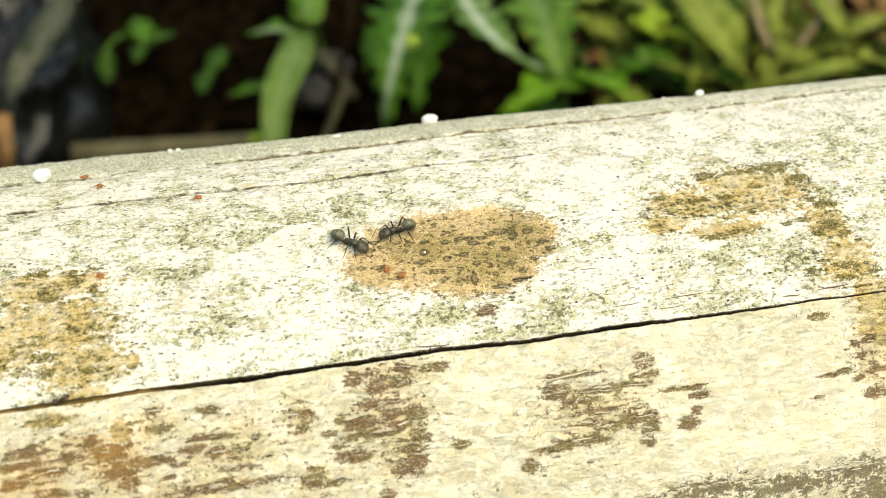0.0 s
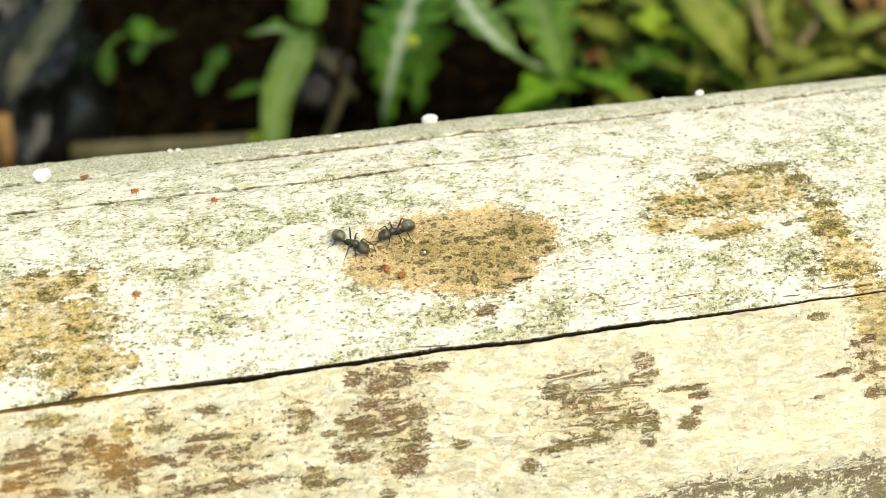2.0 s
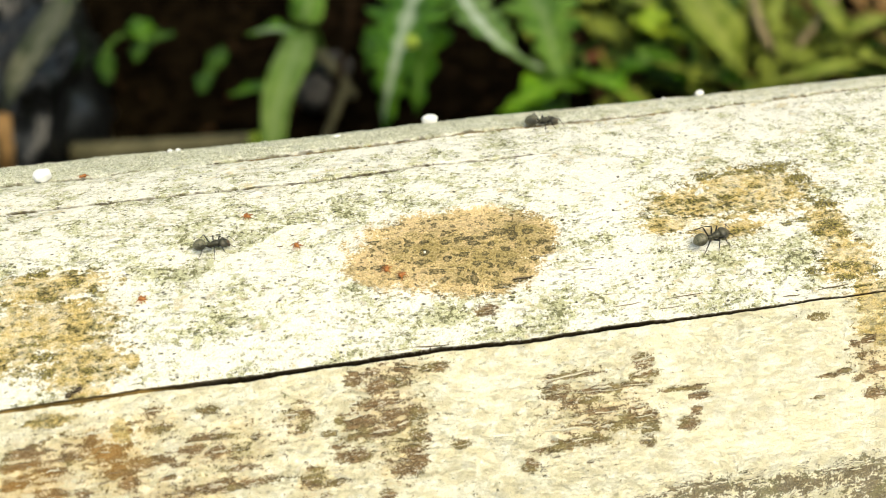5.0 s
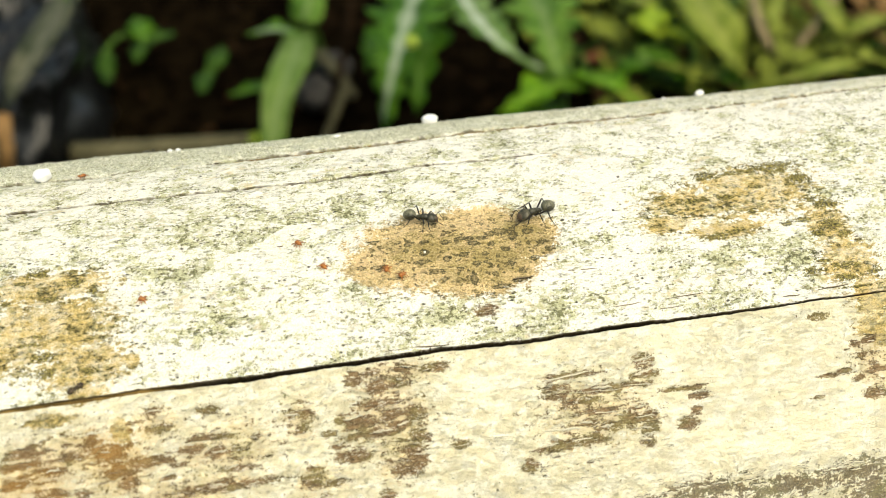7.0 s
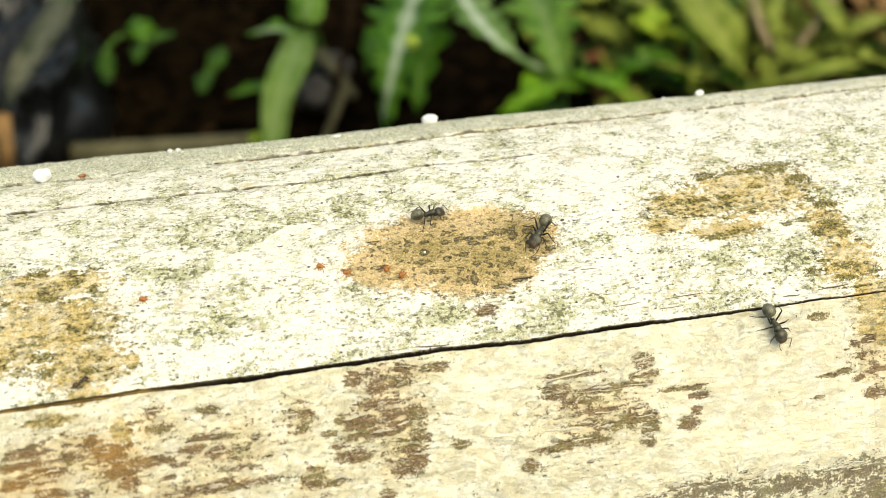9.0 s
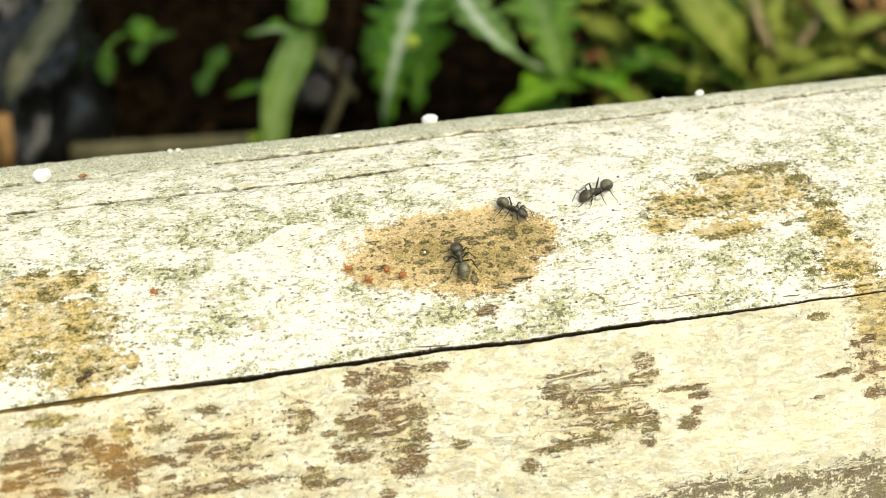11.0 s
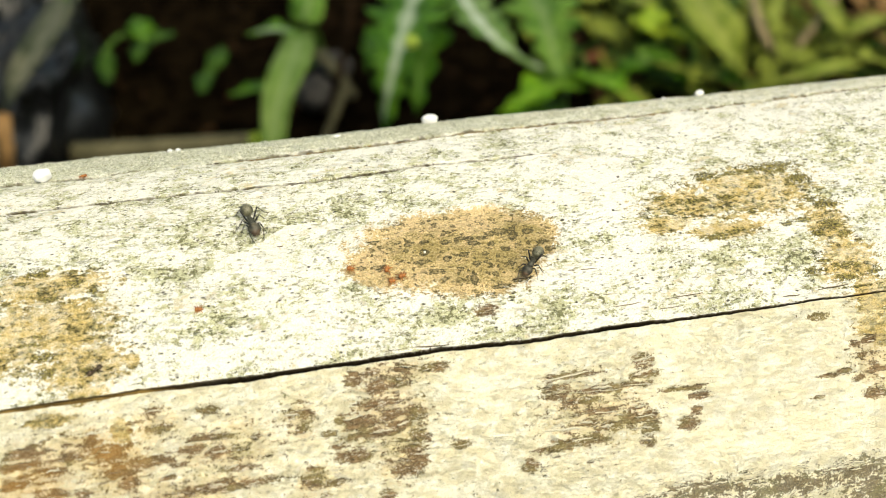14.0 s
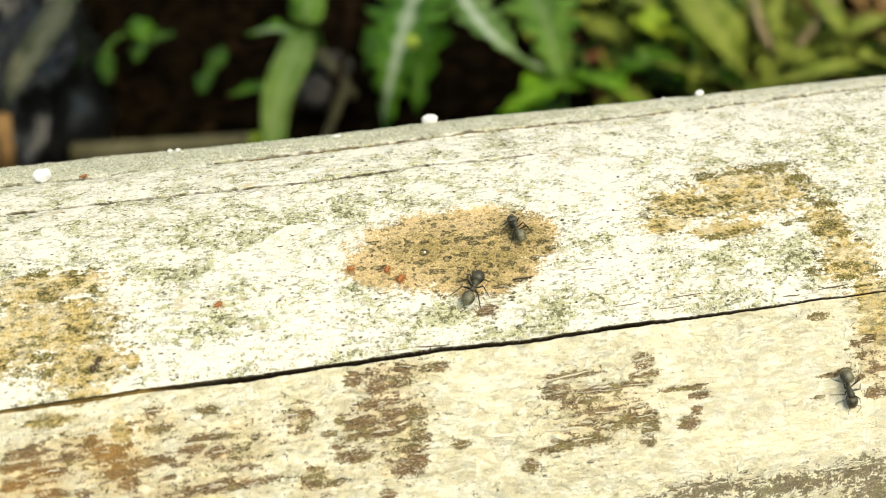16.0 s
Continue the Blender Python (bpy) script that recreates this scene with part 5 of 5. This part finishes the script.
        tube(bm, [(p - root) * k / 1000 for p in bend(run, 12)], [q * k / 1000 for q in [0.06] * 5 + [0.055] * 4 + [0.065] * 3 + [0.03]], 6)
        feeler = part("antenna", bm, LIMB, ant)
        feeler.location = root * k / 1000
    legs = [((0.95, 0.42, 0.85), (1.5, 1.2, 1.8), (1.85, 1.8, 0.65), (2.4, 2.15, 0.03)),
            ((0.25, 0.42, 0.8), (0.3, 1.45, 2.05), (0.1, 2.25, 0.7), (-0.05, 2.9, 0.03)),
            ((-0.3, 0.4, 0.8), (-1.4, 1.4, 2.5), (-2.1, 2.15, 0.85), (-2.75, 2.75, 0.03))]
    for s in (-1, 1):
        for hip, knee, ankle, foot in legs:
            hip, knee, ankle, foot = (Vector((p[0], p[1] * s, p[2])) for p in (hip, knee, ankle, foot))
            bm = bmesh.new()
            pts = [Vector((0, 0, 0)), (knee - hip) * 0.25 + Vector((0, 0, -0.1)), (knee - hip) * 0.6, knee - hip,
                   (knee - hip).lerp(ankle - hip, 0.3), ankle - hip]
            tube(bm, [p * k / 1000 for p in pts], [q * k / 1000 for q in (0.16, 0.125, 0.15, 0.095, 0.105, 0.07)], 8)
            leg = part("leg", bm, LIMB, ant)
            leg.location = hip * k / 1000
            bm = bmesh.new()
            toe = [(ankle - hip).lerp(foot - hip, q) for q in (-0.05, 0.35, 0.7, 1.0)]
            tube(bm, [p * k / 1000 for p in toe], [q * k / 1000 for q in (0.06, 0.05, 0.045, 0.03)], 6)
            part("tarsus", bm, LIMB, leg)
    return ant


def build_mite():
    mite = tagged(new("mite"), "tiny orange-red mite on the log", "mite", "red mites on the log")
    bm = bmesh.new()
    egg(bm, (-0.05, 0, 0.34), (0.62, 0.4, 0.31), 0, 0.25, 12, 8)
    part("body", bm, MITE, mite)
    bm = bmesh.new()
    egg(bm, (0.66, 0, 0.3), (0.2, 0.16, 0.14), 15, 0.2, 8, 6)
    part("snout", bm, MITE, mite)
    for s in (-1, 1):
        for i, x in enumerate((0.36, 0.14, -0.1, -0.32)):
            bm = bmesh.new()
            reach = (0.45, 0.15, -0.15, -0.45)[i]
            pts = [(0, 0, 0), (reach * 0.5, s * 0.3, 0.14), (reach * 1.15, s * 0.66, -0.26)]
            tube(bm, [Vector(p) / 1000 for p in pts], [0.00009, 0.00007, 0.00004], 5)
            leg = part("leg", bm, MITE, mite)
            leg.location = Vector((x, s * 0.24, 0.28)) / 1000
    return mite


OFF = Matrix.Identity(4)
ant_runner = build_ant("ant", 1.1, "dark grey ant with a broad head and reddish face", None, 1.06, 0.95)
ant_ridge = build_ant("ant", 1.04, "dark grey ant with a silky round gaster")
ant_resting = build_ant("ant", 0.94, "slightly smaller dark grey ant with a round gaster")
ant_behind = copy_thing(ant_runner, OFF)
ant_roamer = copy_thing(ant_runner, OFF)
small_one = build_ant("small_ant", 0.42, "much smaller brown ant near the long split", TINY)
for piece in small_one.children:
    piece.data.materials[0] = TINY
mites = [build_mite()]
mites += [copy_thing(mites[0], OFF) for _ in range(5)]


# ---- movement ----
def crawl(thing, rows):
    """Key a creature along rows of (seconds, along, around, heading) on the log, and step its legs."""
    walk(thing, [(t, on_log(u, v, h)) for t, u, v, h in rows])
    legs = [o for o in thing.children if o.name.startswith("leg")]
    ways = [o for o in thing.children if o.name.startswith("antenna")]
    gone, steps = 0.0, [0.0]
    for a, b in zip(rows, rows[1:]):
        gone += math.hypot(b[1] - a[1], b[2] - a[2]) + 0.02 * abs(b[3] - a[3])
        steps.append(gone)
    for i, leg in enumerate(legs):
        at = leg.location.copy()
        half = len(legs) // 2
        side, k = (-1, i) if i < half else (1, i - half)
        phase = math.pi * ((k + (side > 0)) % 2)
        out = []
        for (t, *_), d in zip(rows, steps):
            s = math.sin(d * 1.15 + phase + 0.4 * k)
            lift = max(0.0, math.cos(d * 1.15 + phase)) * min(1.0, d * 2)
            out.append((t, Matrix.Translation(at) @ pose(0, 0, 0, side * 6 * lift, 0, side * 13 * s)))
        walk(leg, out)
    for i, feeler in enumerate(ways):
        at = feeler.location.copy()
        walk(feeler, [(t, Matrix.Translation(at) @ pose(0, 0, 0, 0, 3 * math.sin(9 * t + i), 7 * math.sin(6.3 * t + 2.1 * i))) for t, *_ in rows])


def motions():
    """All that moves: the ants run or feed on the log, the mites creep."""
    crawl(ant_runner, [
        (0, 10.37, 6.48, -37), (1.5, 10.42, 6.63, -38), (2.8, 10.72, 6.84, -36), (3.3, 10.82, 6.94, -39), (3.4, 6.99, 5.34, -73),
        (3.5, 2.17, 9.45, -103), (3.6, 2.13, 18.96, -64), (3.7, 7.08, 25.33, -38), (3.8, 12.39, 27.29, -8), (3.9, 20.95, 28.93, -3),
        (4, 30.21, 28.67, 0), (4.1, 41.03, 27.16, 14), (4.2, 45.28, 23.37, 27), (4.5, 54.99, 17.65, 32), (5, 73.48, 14.57, 13),
        (5.3, 85.02, 15, 30), (5.6, 90.3, 9.6, 85), (5.9, 84.3, 5.37, 165), (6.1, 77.61, 5.74, 184), (6.3, 73.13, 7.08, 204),
        (6.4, 71.48, 10.06, 232), (6.5, 65.55, 13.81, 212), (6.6, 62.33, 11.7, 162), (6.7, 55.73, 5.66, 145), (6.8, 44.96, 1.63, 171),
        (6.9, 43.79, 4.23, 201), (7, 43.71, 4.63, 194), (7.5, 43.71, 5.03, 196), (8, 42.56, 5.37, 202), (8.5, 41.97, 6.01, 212),
        (8.6, 42.25, 5.86, 211), (8.7, 43.1, 7.02, 227), (8.8, 43.49, 8.34, 238), (9, 43.45, 9.15, 234), (9.2, 42.95, 10.59, 240),
        (9.5, 41.47, 12.96, 227), (9.9, 36.98, 15.15, 194), (10.4, 31.46, 15.48, 155), (10.9, 28.42, 13.38, 97), (11.3, 30.36, 10.55, 91),
        (11.4, 32.3, 8.91, 87), (11.5, 32.84, 2.36, 104), (11.6, 31.62, -6.83, 123), (11.7, 26.28, -12.47, 141),
        (11.8, 16.96, -18.85, 161), (11.9, 7.95, -17.36, 213), (12, 3.64, -12.13, 225), (12.1, 3.06, -9.12, 236),
        (12.2, -0.43, -7.52, 226), (12.3, -8.3, -7.48, 214), (12.4, -14.48, -8.33, 186), (12.5, -23.74, -14.79, 157),
        (12.6, -30.8, -25, 133), (12.7, -34.64, -33.63, 120), (12.8, -33.11, -33.26, 137), (12.9, -33.7, -39, 107),
        (13, -31.87, -41.5, 99), (13.1, -31.04, -41, 119), (13.15, -30.9, -40, 155), (13.2, -30.3, -38, 220), (13.3, -29.01, -30.93, 234),
        (13.4, -26.68, -29.73, 260), (13.5, -27.47, -28.09, 227), (13.6, -28.12, -29.07, 241), (13.7, -27.25, -27.43, 223),
        (13.75, -25.16, -28.29, 273), (13.8, -22.9, -28.19, 284), (13.85, -17.9, -21.93, 294), (13.9, -12.35, -15.52, 308),
        (14, -6.17, -1.11, 283), (14.1, -4.7, 7.12, 280), (14.2, -5.32, 7.74, 261), (14.3, -5.47, 9.59, 242), (14.4, -6.55, 10.12, 226),
        (14.5, -7.59, 11.43, 220), (14.6, -7.1, 11.05, 224), (14.7, -6.66, 11.45, 220), (14.8, -2.87, 11.23, 269),
        (14.9, 4.47, 12.74, 324), (15, 14.18, 16.65, 326), (15.1, 18.96, 18.43, 341), (15.2, 22.46, 19.33, 355), (15.3, 24.28, 23.22, 344),
        (15.4, 25.54, 22.09, 368), (15.5, 27.35, 20.68, 397), (15.6, 29.01, 20.54, 407), (15.7, 29.18, 19.64, 413),
        (15.8, 29.56, 19.17, 415), (16, 29.72, 18.31, 417)])
    crawl(ant_ridge, [
        (0, 18.65, 5.03, -167), (1.5, 18.65, 5.13, -166), (3, 18.08, 5.56, -158), (3.5, 18.63, 5.61, -151), (3.8, 18.73, 5.61, -152),
        (3.9, 19.23, 5.01, -176), (4, 21.68, 1.78, -219), (4.1, 24.25, -2.11, -255), (4.2, 23.46, -7.14, -270), (4.5, 28.15, -15.11, -296),
        (5, 53.18, -25.69, -364), (5.5, 80.4, -31.18, -365), (6, 104.64, -29.06, -386), (6.3, 115.79, -25.35, -410),
        (6.4, 118.49, -15.43, -446), (6.5, 122.98, -8.13, -422), (7, 137.8, -2.55, -384), (10, 136.66, 2.31, -448),
        (14, 135.17, 8.03, -479), (14.8, 123.01, 21.25, -497), (15.4, 106.33, 27.68, -520), (15.6, 100.01, 30.02, -538),
        (15.7, 96.53, 29.97, -512), (15.8, 94.7, 31.93, -485), (15.9, 90.36, 37.87, -479), (16, 90.81, 44.23, -445)])
    crawl(ant_resting, [
        (0, -62.74, -0.01, 5), (3.6, -60.94, 0.03, 5), (4, -52.73, 0.63, 2), (4.2, -45.43, 0.67, 2), (4.6, -29.6, 1.58, 5),
        (5.1, -8.76, 3.64, 2), (5.5, 7.71, 4.3, 11), (5.9, 19.8, 3.17, 4), (6.3, 23.12, 2.61, -16), (6.5, 23.91, 2.93, -16),
        (7, 23.51, 2.67, -16), (8, 24.09, 2.51, 1), (8.5, 24.3, 2.55, 0), (8.8, 24.42, 2.13, -6), (9, 24.91, 2.11, 6),
        (9.2, 25.83, 2.22, -20), (9.6, 28.89, 3.25, -20), (10.2, 35.02, 3.27, -9), (10.8, 39.69, 3.18, -36), (11.3, 40.78, 3.35, -48),
        (11.5, 42.1, 4.7, -49), (12, 42.47, 5.16, -47), (12.5, 43.1, 5.58, -55), (12.6, 43.14, 5.99, -69), (12.7, 42.96, 6.74, -89),
        (12.8, 43.12, 7.79, -110), (13, 43.26, 9.3, -113), (13.5, 42.27, 12.32, -116), (14, 40.71, 15, -130), (14.2, 38.94, 15.76, -142),
        (14.3, 38.11, 14.98, -156), (14.5, 36.52, 14.61, -169), (14.8, 36.4, 15.51, -147), (15, 35.55, 16.02, -150),
        (15.2, 36.12, 15.91, -139), (15.3, 37.79, 14.6, -171), (15.4, 38.76, 13.84, -188), (15.5, 37.62, 12.63, -198),
        (15.6, 38.45, 10.77, -206), (15.8, 37.73, 9.47, -225), (15.9, 38.24, 8.56, -247), (16, 39.5, 7.55, -262)])
    crawl(ant_behind, [
        (0, -41.98, -80, 29), (6.4, -39.83, -80, 29), (7.1, -22.74, -58, 14), (7.4, -12.25, -48, 14), (7.5, -7.24, -36.2, 14),
        (7.6, 5.26, -36.5, 14), (7.7, 20.53, -36.7, 13), (7.8, 37.59, -37, 0), (7.9, 44.8, -36.2, 12), (8, 47.4, -35.6, 22),
        (8.1, 51.8, -36.2, 12), (8.2, 57.6, -36.6, 4), (8.3, 71.54, -37.4, 0), (8.4, 88.96, -37.6, 21), (8.5, 101.68, -41, 28),
        (8.6, 111.12, -52, 52), (8.8, 122.91, -62, 52), (9.4, 129.34, -85, 47), (16, 129.34, -85, 47)])
    crawl(ant_roamer, [
        (0, 134.09, 7.87, 172), (7.3, 133.28, 0.97, 184), (7.6, 121.61, 0.72, 195), (7.8, 110.31, 2.84, 204), (7.9, 102.59, 8.23, 206),
        (8, 97.1, 11.21, 214), (8.1, 94.02, 9.88, 152), (8.2, 90.78, 6.48, 141), (8.3, 85.65, 3.88, 174), (8.4, 80.98, 7.19, 211),
        (8.5, 78.33, 10.44, 215), (8.6, 75.83, 12.29, 220), (8.7, 76.5, 15.34, 256), (8.8, 76.8, 20.29, 262), (8.9, 78.36, 26.57, 284),
        (9, 79.96, 31.68, 285), (9.1, 77.57, 28.68, 231), (9.2, 73.93, 26.19, 192), (9.5, 62.73, 22.96, 156), (9.9, 54.57, 15.38, 114),
        (10.4, 55.19, 5.71, 82), (10.65, 55.75, 3.06, 118), (10.9, 55.85, 1.64, 171), (11.1, 55.54, 1.59, 229), (11.3, 54.94, 4.73, 252),
        (11.4, 52.58, 12.1, 257), (11.5, 48.55, 20.28, 238), (11.6, 41.13, 23.41, 202), (11.7, 33.66, 22.6, 174),
        (11.8, 28.05, 21.02, 162), (11.9, 23.5, 18.33, 156), (11.95, 24.74, 20.06, 170), (12, 26.97, 22.59, 174),
        (12.05, 27.71, 26.03, 219), (12.1, 27.58, 30.02, 252), (12.2, 29.94, 37.52, 271), (12.3, 32.28, 47.24, 289),
        (12.4, 34.9, 52.75, 294), (12.5, 36.67, 54.88, 341), (12.6, 42.87, 53.31, 366), (12.7, 46.37, 49.86, 386),
        (12.8, 52.61, 45.43, 392), (12.9, 58.57, 41.93, 385), (13, 63.62, 40.73, 382), (13.1, 71.2, 42.09, 348), (13.2, 79.15, 47.32, 329),
        (13.3, 86.96, 50.89, 333), (13.4, 92.23, 55.22, 329), (13.5, 94.48, 55.75, 338), (13.6, 100.54, 56.17, 342),
        (13.8, 110.08, 56.6, 342), (16, 116.53, 56.56, 343)])
    crawl(small_one, [
        (0, -38.23, 27.82, 19), (1.5, -37.18, 27.61, 22), (3.5, -36.39, 27.27, 24), (7, -35.92, 26.34, 30), (9, -35.1, 25.45, 30),
        (12.5, -33.83, 24.24, 30), (14.5, -32.76, 23.74, 34), (15.5, -32.83, 23.36, 47), (16, -32.63, 22.82, 58)])
    crawl(mites[0], [
        (0, -36.52, -24.3, -168), (3.5, -36.67, -24.65, -152), (7, -37.03, -25.09, -138), (16, -36.77, -24.69, -168)])
    crawl(mites[1], [
        (0, -33.29, -19.03, -62), (0.6, -32.2, -15.79, -44), (1.5, -30.07, -15.5, -13), (2.7, -21.45, -15.42, 8), (3, -19.97, -13.21, -43),
        (3.5, -17.32, -11.85, -29), (4.2, -10.34, -7.04, -39), (5.2, -6.52, -3.15, -37), (6.3, -3.69, -0.88, -36), (7, 1.54, 4.62, -45),
        (7.5, 3.37, 7.67, -63), (7.8, 4.34, 8.54, -72), (8.2, 4.22, 9.6, -88), (9, 4.73, 10.15, -20), (10, 6.87, 10.82, -14),
        (11.3, 9.62, 11.23, -8), (16, 9.72, 11.33, -8)])
    crawl(mites[2], [
        (0, -15.3, -10.67, -28), (1.5, -13.29, -9.9, -28), (2, -12.39, -9.17, -41), (2.8, -7.21, -5.15, -49), (3.1, -4.88, -2.41, -48),
        (4.2, -1.03, 2.76, -55), (5.3, 2.1, 5.86, -54), (6.3, 3.95, 7.64, -63), (6.6, 4.34, 8.54, -63), (7, 5.3, 10.23, -53), (7.5, 6.61, 10.55, -8),
        (8.5, 8.06, 11.34, 3), (9.2, 9.4, 12.23, 3), (11.3, 13, 14.03, -10), (12, 14.5, 14.43, 8), (12.5, 15.52, 14.36, 10), (14, 16.39, 14.71, 0), (14.5, 17.46, 14.88, 20), (16, 17.76, 14.68, 40)])
    crawl(mites[3], [
        (0, 15.78, 12.36, 55), (5, 15.8, 12.25, 64), (16, 15.87, 12.38, 55)])
    crawl(mites[4], [
        (0, 18.08, 13.83, 14), (5, 18.2, 13.74, 25), (11, 18.29, 13.75, 14), (16, 18.11, 14.28, 25)])
    crawl(mites[5], [
        (0, -31.85, 6.57, -42), (0.5, -29.26, 8.84, -41), (0.8, -27.8, 10.08, -41), (1.5, -26.35, 10.97, -41), (2.5, -25.72, 11.51, -50),
        (3.5, -25.18, 12.03, -20), (9, -24.92, 12.29, -20), (10.2, -23.8, 11.58, 4), (11.3, -22.31, 11.02, -41), (11.6, -21.15, 12.3, -50),
        (11.9, -20.28, 13.3, -76), (12.5, -19.08, 15.19, -76), (12.9, -18.74, 15.66, -30), (13.5, -17.56, 15.72, -8), (14.5, -14.59, 15.31, 3),
        (16, -12.82, 15.14, 26)])


motions()
